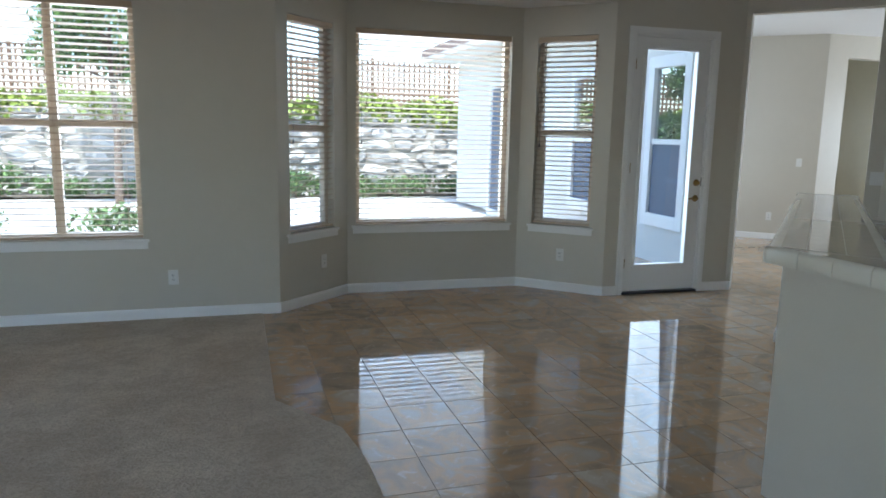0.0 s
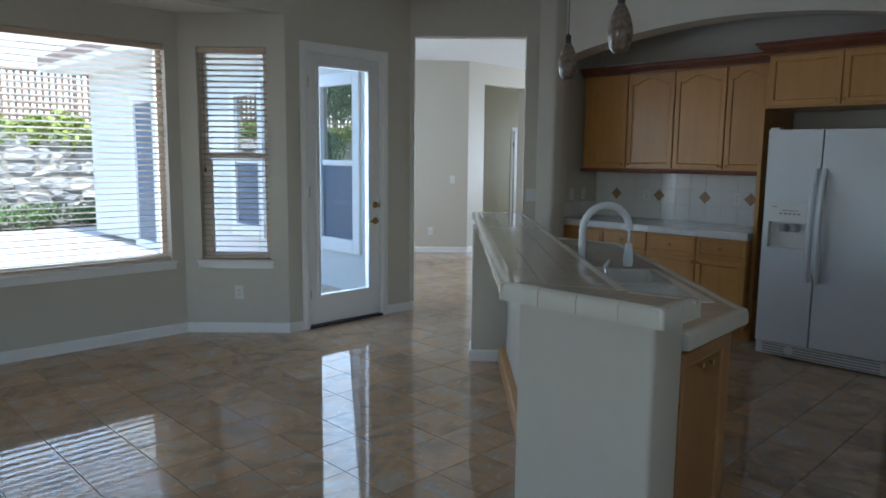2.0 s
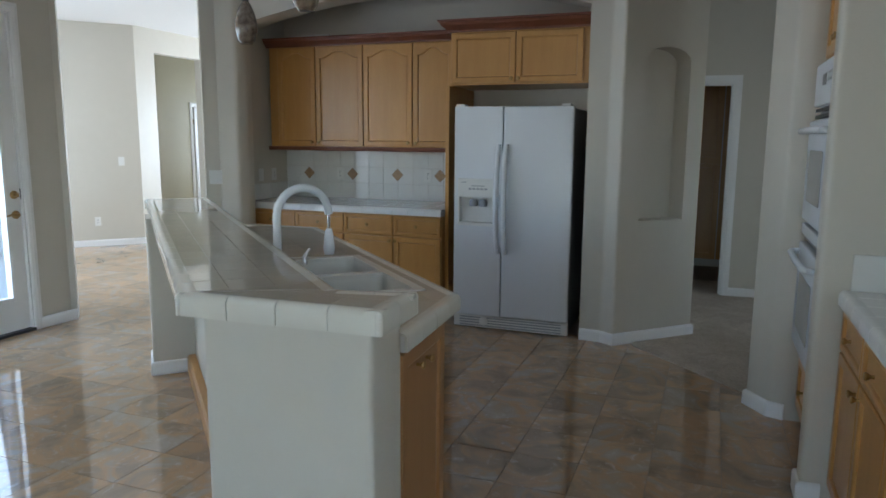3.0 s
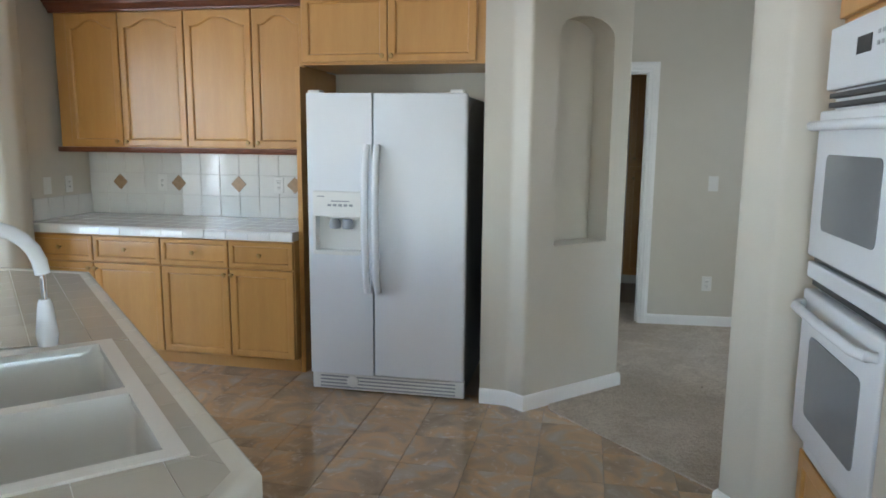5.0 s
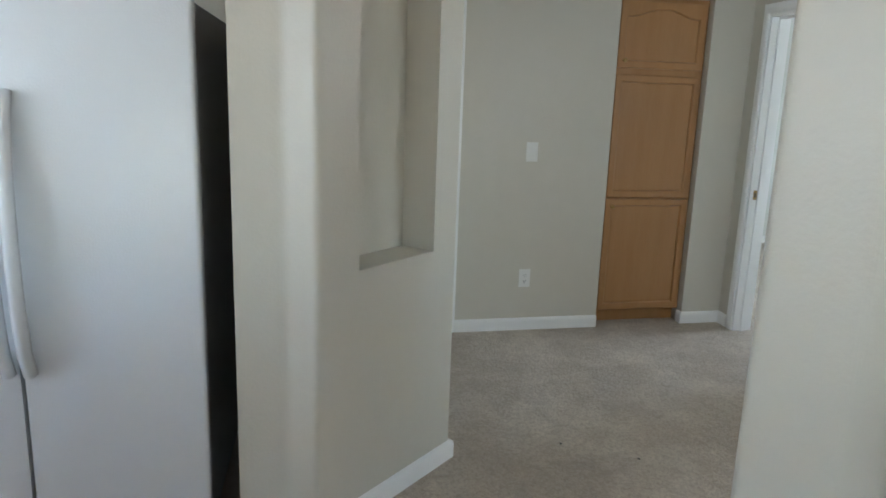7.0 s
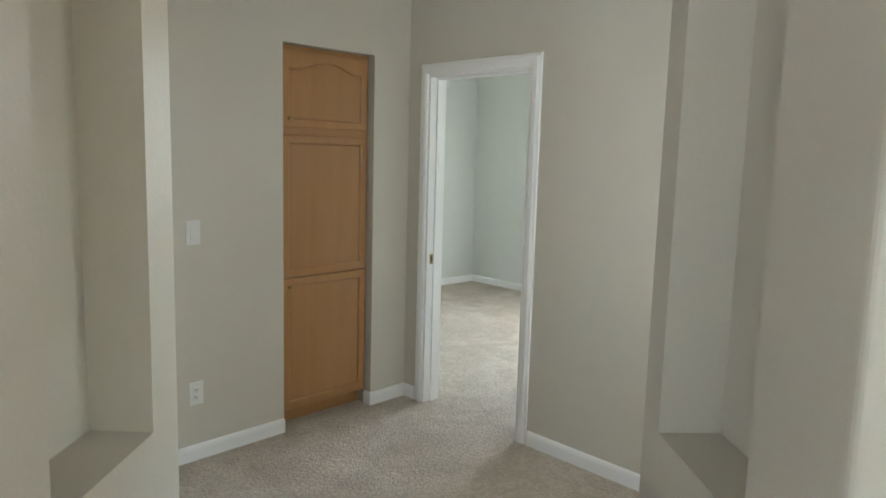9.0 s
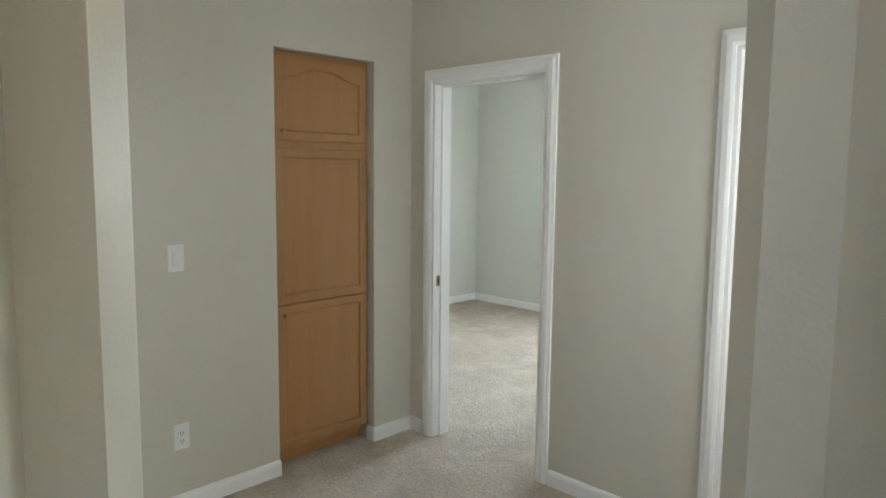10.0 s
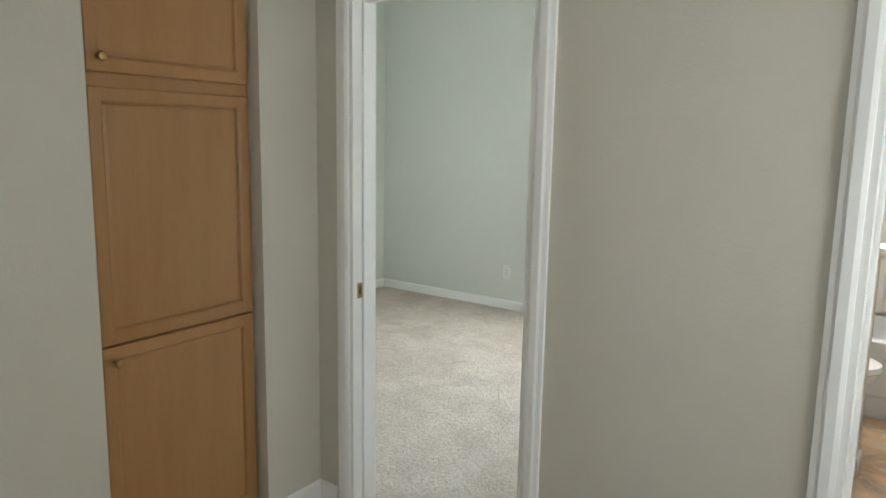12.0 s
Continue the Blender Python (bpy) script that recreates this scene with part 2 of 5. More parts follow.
SHUTTER = material("blue_grey_paint", (0.12, 0.15, 0.2), 0.5, grain=(5, (0.1, 0.125, 0.17), 0.5, (1, 1, 1)))


# ---- mesh helpers ----
def box(bm, x0, x1, y0, y1, z0, z1, bevel=0.0, seg=2):
    vs = [bm.verts.new((x, y, z)) for x in (x0, x1) for y in (y0, y1) for z in (z0, z1)]
    fs = [bm.faces.new([vs[i] for i in q]) for q in ((0, 1, 3, 2), (4, 6, 7, 5), (0, 4, 5, 1), (2, 3, 7, 6), (0, 2, 6, 4), (1, 5, 7, 3))]
    if bevel:
        es = list({e for f in fs for e in f.edges})
        bmesh.ops.bevel(bm, geom=es, offset=bevel, segments=seg, profile=0.5, affect="EDGES", clamp_overlap=True)
    return vs


def boxed(*dims, bevel=0.0, seg=2):
    bm = bmesh.new()
    box(bm, *dims, bevel=bevel, seg=seg)
    return bm


def prism(bm, pts, z0, z1):
    """An upright prism over a plan polygon, counter-clockwise."""
    lo = [bm.verts.new((x, y, z0)) for x, y in pts]
    hi = [bm.verts.new((x, y, z1)) for x, y in pts]
    n = len(pts)
    for i in range(n):
        bm.faces.new((lo[i], lo[(i + 1) % n], hi[(i + 1) % n], hi[i]))
    bm.faces.new(hi)
    bm.faces.new(lo[::-1])


def fillet(pts, radii, seg=5):
    """Round the corners of a plan polygon."""
    out = []
    n = len(pts)
    for i in range(n):
        p, a, b, r = Vector(pts[i]), Vector(pts[i - 1]), Vector(pts[(i + 1) % n]), radii[i] if isinstance(radii, (list, tuple)) else radii
        if r <= 0:
            out.append(tuple(p))
            continue
        u, v = (a - p).normalized(), (b - p).normalized()
        for k in range(seg + 1):
            s = k / seg
            q = p + u * r * (1 - s) ** 2 + v * r * s ** 2
            out.append((q.x, q.y))
    return out


def lathe(bm, profile, segs=20, at=(0, 0, 0)):
    """Turn (radius, height) pairs about z."""
    rings = []
    for r, z in profile:
        rings.append([bm.verts.new((at[0] + r * math.cos(2 * math.pi * k / segs), at[1] + r * math.sin(2 * math.pi * k / segs), at[2] + z)) for k in range(segs)])
    for a, b in zip(rings, rings[1:]):
        for k in range(segs):
            bm.faces.new((a[k], a[(k + 1) % segs], b[(k + 1) % segs], b[k]))
    bm.faces.new(rings[0][::-1])
    bm.faces.new(rings[-1])


def tube(bm, pts, radius, segs=10):
    """A round bar along points."""
    pts = [Vector(p) for p in pts]
    rings = []
    side = Vector((0.31, 0.87, 0.38))
    for i, p in enumerate(pts):
        d = (pts[min(i + 1, len(pts) - 1)] - pts[max(i - 1, 0)]).normalized()
        u = (side - d * side.dot(d)).normalized()
        v = d.cross(u)
        r = radius[i] if isinstance(radius, (list, tuple)) else radius
        rings.append([bm.verts.new(p + u * r * math.cos(2 * math.pi * k / segs) + v * r * math.sin(2 * math.pi * k / segs)) for k in range(segs)])
    for a, b in zip(rings, rings[1:]):
        for k in range(segs):
            bm.faces.new((a[k], a[(k + 1) % segs], b[(k + 1) % segs], b[k]))
    bm.faces.new(rings[0][::-1])
    bm.faces.new(rings[-1])


def sweep(bm, profile, path, up=Vector((0, 0, 1)), closed=False):
    """Carry a section (out, up) along a level path; out is to the right of the way along it."""
    path = [Vector(p) for p in path]
    n = len(path)
    rings = []
    for i, p in enumerate(path):
        a = path[i - 1] if i or closed else None
        b = path[(i + 1) % n] if i < n - 1 or closed else None
        d1 = (p - a).normalized() if a is not None else None
        d2 = (b - p).normalized() if b is not None else None
        d1, d2 = d1 or d2, d2 or d1
        n1, n2 = d1.cross(up), d2.cross(up)
        m = (n1 + n2).normalized()
        m = m / max(m.dot(n1), 0.3)
        rings.append([bm.verts.new(p + m * o + up * u) for o, u in profile])
    k = len(profile)
    pairs = list(zip(rings, rings[1:])) + ([(rings[-1], rings[0])] if closed else [])
    for a, b in pairs:
        for j in range(k):
            bm.faces.new((a[j], a[(j + 1) % k], b[(j + 1) % k], b[j]))
    if not closed:
        bm.faces.new(rings[0][::-1])
        bm.faces.new(rings[-1])


def mesh_of(name, bm, mat, smooth=False):
    bmesh.ops.recalc_face_normals(bm, faces=bm.faces)
    me = bpy.data.meshes.new(name)
    bm.to_mesh(me)
    bm.free()
    me.materials.append(mat)
    if smooth:
        me.shade_smooth()
        me.set_sharp_from_angle(angle=radians(40))
    return me


def part(name, bm, mat, parent, label="", m=None, smooth=False):
    ob = new(name, mesh_of(name, bm, mat, smooth))
    ob.parent = parent
    if m is not None:
        ob.matrix_basis = m
    if label:
        tagged(ob, label)
    return ob


def thing(name, m, label, category, group=""):
    ob = new(name)
    ob.empty_display_size = 0.1
    ob.matrix_basis = m
    return tagged(ob, label, category, group)


def solid(name, bm, mat, label="", category="", kind="", smooth=False, m=None):
    ob = new(name, mesh_of(name, bm, mat, smooth))
    if m is not None:
        ob.matrix_basis = m
    return tagged(ob, label, category, kind=kind)


def place(x, y, z, facing):
    """The pose of a thing whose front looks along facing, in degrees from +x."""
    return pose(x, y, z, 0, 0, facing + 90)


# ---- structure ----
H = 2.96


def wall(name, a, b, openings=(), thick=0.14, z0=0.0, z1=H, mat=None, tag="painted plaster wall", roofline=None):
    """A wall whose face runs from a to b; it has its thickness to the left of that way. openings: (s0, s1, low, high)."""
    a, b = Vector(a), Vector(b)
    length = (b - a).length
    cuts = sorted({0.0, length, *[s for o in openings for s in o[:2]]})
    bm = bmesh.new()
    for s0, s1 in zip(cuts, cuts[1:]):
        mid = (s0 + s1) / 2
        spans, low = [], z0
        for o in sorted((o for o in openings if o[0] < mid < o[1]), key=lambda o: o[2]):
            if o[2] > low:
                spans.append((low, o[2]))
            low = o[3]
        spans.append((low, z1))
        for lo, hi in spans:
            box(bm, s0, s1, 0, thick, lo, hi)
    bmesh.ops.remove_doubles(bm, verts=bm.verts, dist=0.0005)
    ang = math.degrees(math.atan2(b.y - a.y, b.x - a.x))
    return solid(name, bm, mat or PAINT, tag, "wall", "structure", m=pose(a.x, a.y, 0, 0, 0, ang))


LEFT, BAY_L, BAY_R, JOG = (0.6, 5.9), (1.245, 6.5), (2.91, 6.5), (3.54, 5.9)
bay_len = math.hypot(0.645, 0.6)
wall("wall_north", (-7.0, 5.9), LEFT, [(5.45, 6.59, 0.635, 2.38)])
wall("wall_bay_1", LEFT, BAY_L, [(0.13, 0.70, 0.635, 2.38)])
wall("wall_bay_2", BAY_L, BAY_R, [(0.08, 1.555, 0.63, 2.38)])
wall("wall_bay_3", BAY_R, JOG, [(0.147, 0.717, 0.63, 2.375)])
wall("wall_door", JOG, (4.92, 5.9), [(0.2, 1.02, 0.0, 2.385)])
solid("wall_bay_header", boxed(0.6, 3.54, 5.9, 6.04, 2.64, H), PAINT, "painted wall above the window bay", "wall", "structure")
bm = bmesh.new()
prism(bm, [(0.6, 6.04), (3.54, 6.04), (3.54, 6.15), (2.98, 6.64), (1.17, 6.64), (0.6, 6.15)], 2.64, 2.72)
solid("ceiling_bay", bm, CEIL, "white plaster ceiling of the bay", "ceiling", "structure")
OP_A, OP_B = (4.92, 5.88), (5.75, 5.02)
wall("wall_opening", OP_A, OP_B, [(0.02, 1.075, 0.0, 2.63)], thick=0.13)
# column beside the opening and the kitchen's side wall
col = fillet([(5.75, 5.02), (5.80, 4.86), (5.90, 4.83), (6.02, 4.86), (6.10, 5.03), (6.94, 5.03), (6.94, 5.17), (5.8, 5.17)], [0.02, 0.03, 0.03, 0.03, 0, 0, 0, 0])
bm = bmesh.new()
prism(bm, col, 0, H)
solid("wall_kitchen_side", bm, PAINT, "painted plaster wall with rounded column end", "wall", "structure", smooth=True)
wall("wall_kitchen_back", (6.8, 5.03), (6.8, 1.91), thick=0.14)


def niche_block(name, outline, radii, corner, along, depth, z_sill, z_spring, z_top, label):
    """A block of wall with an arched niche in the face that runs from outline[corner] to the next point."""
    a, b = Vector(outline[corner]), Vector(outline[corner + 1])
    d = (b - a).normalized()
    inward = Vector((-d.y, d.x))
    bm = bmesh.new()
    mid, half = (along[0] + along[1]) / 2, (along[1] - along[0]) / 2

    def layer(lo, hi, w):
        if w <= 0:
            prism(bm, fillet(outline, radii), lo, hi)
            return
        head = fillet(outline, radii)
        flat = []
        for q in head:
            flat.append(q)
        p0, p1 = a + d * (mid - w), a + d * (mid + w)
        notch = [tuple(p0), tuple(p0 + inward * depth), tuple(p1 + inward * depth), tuple(p1)]
        best = max(i for i, q in enumerate(flat) if (Vector(q) - a).length < radii[corner] + 0.02)
        flat[best + 1:best + 1] = notch
        prism(bm, flat, lo, hi)

    layer(0, z_sill, 0)
    layer(z_sill, z_spring, half)
    steps = 22
    for k in range(steps):
        lo = z_spring + (z_top - z_spring) * k / steps
        hi = z_spring + (z_top - z_spring) * (k + 1) / steps
        s = (k + 0.5) / steps
        layer(lo, hi, half * math.sqrt(max(1 - s * s, 0.0004)))
    layer(z_top, H, 0)
    bmesh.ops.remove_doubles(bm, verts=bm.verts, dist=0.0003)
    return solid(name, bm, PAINT, label, "wall", "structure")


niche_block("wall_niche_1", [(5.91, 1.91), (5.90, 1.75), (5.835, 1.655), (6.371, 1.126), (6.9, 1.65), (6.94, 1.91)], [0, 0.02, 0.02, 0.02, 0, 0], 2,
            (0.19, 0.6), 0.15, 0.91, 2.05, 2.15, "beige plaster wall with an arched niche")
niche_block("wall_niche_2", [(4.77, -0.15), (5.25, -0.15), (5.59, 0.235), (4.955, 0.785), (4.80, 0.68), (4.77, 0.6)], [0, 0, 0.02, 0.02, 0.02, 0.02], 2,
            (0.12, 0.56), 0.155, 0.91, 2.05, 2.15, "beige plaster wall with an arched niche")
# arch across the kitchen recess
bm = bmesh.new()
y0, y1, spring, rise = 1.90, 4.84, 2.44, 0.18
R_arch = ((y1 - y0) ** 2 / 4 + rise ** 2) / (2 * rise)
n_arch = 28
ring = []
for k in range(n_arch + 1):
    y = y0 + (y1 - y0) * k / n_arch
    z = spring + rise - R_arch + math.sqrt(R_arch ** 2 - (y - (y0 + y1) / 2) ** 2)
    ring.append([bm.verts.new(p) for p in ((5.9, y, z), (6.14, y, z), (6.14, y, H), (5.9, y, H))])
for a, b in zip(ring, ring[1:]):
    for j in range(4):
        bm.faces.new((a[j], a[(j + 1) % 4], b[(j + 1) % 4], b[j]))
bm.faces.new(ring[0][::-1])
bm.faces.new(ring[-1])
solid("wall_arch", bm, PAINT, "plaster wall with a shallow arch over the cabinets", "wall", "structure", smooth=True)
# south side of the kitchen: oven recess and cooktop wall
wall("wall_south_kitchen", (4.9, -0.12), (2.0, -0.12), thick=0.14)
bm = bmesh.new()
prism(bm, fillet([(3.84, -0.12), (3.96, -0.12), (3.96, 0.62), (3.84, 0.62)], [0, 0, 0.03, 0.03]), 0, H)
solid("wall_oven_stub", bm, PAINT, "short plaster wall with rounded edge beside the ovens", "wall", "structure", smooth=True)
# living side, behind the camera
wall("wall_west", (-7.0, -2.5), (-7.0, 5.9), [(2.3, 6.7, 0.5, 2.5)])
wall("wall_south", (2.0, -2.5), (-7.0, -2.5), [(2.4, 5.0, 0.5, 2.4)])
wall("wall_south_return", (2.0, -0.12), (2.0, -2.5))
# hall
PX = 7.945
SY = -1.05
EX0, EX1 = 7.85, 8.045
EAST = math.degrees(math.atan2(SY - 2.3, EX1 - EX0))


def east(y, out=0.0):
    """A point on the hall's east wall, which runs a little askew."""
    return (EX0 + (EX1 - EX0) * (2.3 - y) / (2.3 - SY) + out, y)


def along_east(y):
    return (2.3 - y) * math.hypot(EX1 - EX0, 2.3 - SY) / (2.3 - SY)


wall("wall_hall_east", (EX0, 2.3), (EX1, SY), [(along_east(1.65), along_east(0.89), 0.0, 2.03), (along_east(-0.135), along_east(-0.765), 0.0, 2.12)])
wall("wall_hall_south", (EX1 + 0.1, SY), (5.25, SY), [(0.28, 1.075, 0.0, 2.03), (1.97, 2.71, 0.0, 2.03)], thick=0.12)
wall("wall_hall_west", (5.25, SY), (5.25, -0.15), [(0.15, 0.75, 0.9, 2.1)])
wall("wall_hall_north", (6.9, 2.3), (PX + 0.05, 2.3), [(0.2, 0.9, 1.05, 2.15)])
wall("wall_hall_north_return", (6.9, 1.91), (6.9, 2.3))
# pantry recess
for nm, dims in (("wall_recess_side_1", (EX1 + 0.1, 8.75, -0.135, -0.0)), ("wall_recess_side_2", (EX1 + 0.12, 8.75, -0.93, -0.765)), ("wall_recess_back", (8.75, 8.85, -0.93, 0.0))):
    solid(nm, boxed(*dims, 0, H), PAINT, "painted plaster recess wall", "wall", "structure")
solid("wall_recess_top", boxed(EX1 + 0.1, 8.75, -0.765, -0.135, 2.12, 2.2), PAINT, "painted plaster recess top", "wall", "structure")
# room behind the hall door
wall("wall_den_1", (9.6, 2.3), (9.6, 0.15), mat=PAINT)
wall("wall_den_2", (PX + 0.14, 2.3), (9.6, 2.3))
wall("wall_den_3", (9.6, 0.15), (PX + 0.14, 0.15))
# bedroom
wall("wall_bedroom_east", (10.7, SY - 0.12), (10.7, -4.4), mat=PALE)
wall("wall_bedroom_south", (10.7, -4.4), (7.0, -4.4), [(2.05, 3.25, 0.95, 2.25)], mat=PALE)
wall("wall_bedroom_north", (PX, SY - 0.13), (10.7, SY - 0.13), thick=0.1, mat=PALE)
solid("wall_bath_bedroom", boxed(6.98, 7.1, -4.45, SY - 0.12, 0, H), PALE, "painted partition wall", "wall", "structure")
# bathroom
wall("wall_bath_south", (6.98, -4.35), (5.2, -4.35), [(0.1, 1.1, 1.84, 2.38)])
wall("wall_bath_west", (5.2, -4.35), (5.2, SY - 0.12))
# far room beyond the opening
FAR_A, FAR_B = (6.1, 10.5), (8.38, 8.43)
wall("wall_far_1", FAR_A, FAR_B)
wall("wall_far_2", FAR_B, (11.5, 8.43), [(0.36, 1.36, 0.0, 2.64)])
wall("wall_far_3", (11.5, 8.43), (11.5, 5.17), [(1.1, 2.5, 0.6, 2.3)])
wall("wall_far_4", (11.5, 5.17), (6.94, 5.17))
wall("wall_passage_1", (8.3, 9.9), (12.5, 9.9), mat=PAINT_SHADED)
wall("wall_passage_2", (12.5, 9.9), (12.5, 8.43), mat=PAINT_SHADED)
wall("wall_passage_3", (12.5, 8.57), (11.5, 8.57), thick=0.1, mat=PAINT_SHADED)
WING = 5.06
bm = bmesh.new()
prism(bm, [(4.94, 6.0), (5.01, 6.0), (5.195, 6.25), (5.06, 6.25)], 0, H)
solid("wall_wing_corner", bm, STUCCO, "white stucco house corner", "wall", "structure")
wall("wall_wing_west", (WING + 0.14, 6.25), (WING + 0.14, 15.0), [(0.7, 1.35, 0.55, 2.3), (2.7, 3.35, 0.55, 2.3), (6.0, 6.8, 0.0, 2.35)], thick=0.14, mat=STUCCO, tag="white stucco house wall")
wall("wall_wing_north", (WING, 15.0), (10.0, 15.0), mat=STUCCO, tag="white stucco house wall")
bm = bmesh.new()
box(bm, -7.14, 11.7, -4.6, 6.04, H, H + 0.12)
box(bm, WING, 12.7, 6.04, 15.1, H, H + 0.12)
solid("ceiling", bm, CEIL, "white textured plaster ceiling", "ceiling", "structure")

# floors
solid("subfloor", boxed(-7.14, 12.7, -4.6, 10.2, -0.2, -0.004), GROUT, "dark grout and slab below the tiles", "floor", "structure")


def sheet(name, pts, z0, z1, mat, label, category):
    bm = bmesh.new()
    prism(bm, pts, z0, z1)
    return solid(name, bm, mat, label, category, "structure")


sheet("carpet_living", [(-7.0, -2.5), (2.0, -2.5), (2.0, -0.12), (1.15, 0.6), (0.84, 1.5), (0.8, 2.6), (0.8, 3.1), (0.74, 3.5), (0.44, 3.95), (0.46, 5.9), (-7.0, 5.9)], -0.012, 0.007, CARPET,
      "beige cut-pile carpet", "carpet")
sheet("carpet_hall", [(5.0, 0.62), (5.25, SY - 0.06), (PX + 0.7, SY - 0.06), (PX + 0.7, 2.3), (6.9, 2.3), (6.3, 1.5), (5.9, 1.52), (5.86, 1.5), (5.0, 0.66)], -0.012, 0.007, CARPET, "beige cut-pile carpet", "carpet")
sheet("carpet_bedroom", [(7.1, -4.4), (10.7, -4.4), (10.7, SY - 0.06), (7.05, SY - 0.06)], -0.012, 0.007, CARPET, "beige cut-pile carpet", "carpet")


# baseboards
def baseboard(*runs):
    section = [(0.0, 0.0), (0.014, 0.0), (0.014, 0.066), (0.011, 0.078), (0.005, 0.085), (0.0, 0.087)]
    bm = bmesh.new()
    for run in runs:
        sweep(bm, section, [(x, y, 0.0) for x, y in run])
    return solid("baseboard", bm, TRIM, "white painted wooden baseboard", "baseboard", "structure")


baseboard([(-7.0, 5.9), LEFT, BAY_L, BAY_R, JOG, (3.68, 5.9)])
baseboard([(4.62, 5.9), OP_A, (4.935, 5.865)])
baseboard([(5.91, 1.91), (5.90, 1.75), (5.835, 1.655), (6.371, 1.126), (6.9, 1.65)])
baseboard([(5.25, -0.15), (5.59, 0.235), (4.955, 0.785), (4.80, 0.68), (4.77, 0.6)])
baseboard([(3.96, 0.5), (3.96, 0.62), (3.84, 0.62), (3.84, 0.54)])
baseboard([east(0.83), east(-0.135)], [east(-0.765, 0.055), east(-0.765), (EX1, SY), (7.93, SY)], [(7.0, SY), (6.235, SY)], [(EX0, 2.3), east(1.72)], [(6.9, 2.3), (EX0, 2.3)])
baseboard([(10.7, SY - 0.13), (10.7, -4.4), (7.1, -4.4)])
baseboard([FAR_A, FAR_B, (8.74, 8.43)], [(9.74, 8.43), (11.5, 8.43), (11.5, 5.17)])


# ---- doors and windows ----
def casing(bm, w, h, wide=0.06, thick=0.018, y=0.0):
    """Door casing round an opening w x h, local, front towards -y."""
    section = [(0.0, 0.0), (0.0, thick * 0.7), (0.012, thick), (wide * 0.6, thick), (wide * 0.75, thick * 0.75), (wide, thick * 0.6), (wide, 0.0)]
    pts = [(0, 0), (0, h), (w, h), (w, 0)]
    rings = []
    for i, (x, z) in enumerate(pts):
        ox, oz = (-1 if i < 2 else 1), (1 if i in (1, 2) else 0)
        rings.append([bm.verts.new((x + ox * o, y - t, z + oz * o)) for o, t in section])
    k = len(section)
    for a, b in zip(rings, rings[1:]):
        for j in range(k):
            bm.faces.new((a[j], a[(j + 1) % k], b[(j + 1) % k], b[j]))
    bm.faces.new(rings[0])
    bm.faces.new(rings[-1][::-1])


def door_frame(name, m, w, h, deep, label, stop=0.045):
    ob = thing(name, m, label, "door frame")
    ob["kind"] = "structure"
    bm = bmesh.new()
    casing(bm, w, h)
    part("casing", bm, TRIM, ob)
    bm = bmesh.new()
    for x0, x1, z0, z1 in ((-0.001, 0.018, 0, h), (w - 0.018, w + 0.001, 0, h), (0.018, w - 0.018, h - 0.018, h + 0.001)):
        box(bm, x0, x1, -0.004, deep + 0.004, z0, z1)
    for x0, x1, z0, z1 in ((0.018, 0.03, 0, h - 0.018), (w - 0.03, w - 0.018, 0, h - 0.018), (0.03, w - 0.03, h - 0.03, h - 0.018)):
        box(bm, x0, x1, stop, stop + 0.035, z0, z1, bevel=0.002)
    part("jamb", bm, TRIM, ob)
    return ob


def hinge(parent, x, y, z, mat=None):
    bm = bmesh.new()
    lathe(bm, [(0.006, 0), (0.006, 0.09)], 8, (x, y, z))
    box(bm, x - 0.002, x + 0.02, y + 0.002, y + 0.005, z, z + 0.09)
    return part("hinge", bm, mat or BRASS, parent)


# bedroom doorway, seen from the hall, with the strike in its jamb
bed = door_frame("door_1", pose(7.865, SY, 0, 0, 0, 180), 0.795, 2.03, 0.12, "white painted door casing of an open doorway")
part("strike_plate", boxed(0.0175, 0.0205, 0.02, 0.045, 0.89, 0.95), BRASS, bed, "small brass strike plate")
part("strike_hole", boxed(0.0206, 0.0209, 0.027, 0.038, 0.905, 0.935), DARK, bed)
bath = door_frame("door_2", pose(6.175, SY, 0, 0, 0, 180), 0.74, 2.03, 0.12, "white painted door casing of the bathroom doorway")
hall_door = door_frame("door_3", pose(*east(1.65), 0, 0, 0, EAST), 0.76, 2.03, 0.14, "white painted door casing of an open doorway")

# back door to the patio
DX0, DW, DH = 3.74, 0.82, 2.385
back = thing("door_4", pose(DX0, 5.9, 0), "white painted patio door with one tall glass light, closed", "door")
back["kind"] = "structure"
bm = bmesh.new()
casing(bm, DW, DH, wide=0.065)
part("casing", bm, TRIM, back)
bm = bmesh.new()
for x0, x1, z0, z1 in ((-0.001, 0.014, 0, DH), (DW - 0.014, DW + 0.001, 0, DH), (0.014, DW - 0.014, DH - 0.014, DH + 0.001)):
    box(bm, x0, x1, -0.003, 0.145, z0, z1)
part("jamb", bm, TRIM, back)
part("threshold", boxed(0, DW, -0.02, 0.145, 0.0, 0.022, bevel=0.004), DARK, back, "dark metal threshold")
bm = bmesh.new()
gx0, gx1, gz0, gz1 = 0.125, 0.685, 0.27, 2.27
for x0, x1, z0, z1 in ((0.018, gx0, 0.026, DH - 0.018), (gx1, DW - 0.018, 0.026, DH - 0.018), (gx0, gx1, 0.026, gz0), (gx0, gx1, gz1, DH - 0.018)):
    box(bm, x0, x1, 0.02, 0.062, z0, z1)
leaf = part("leaf", bm, TRIM, back)
bm = bmesh.new()
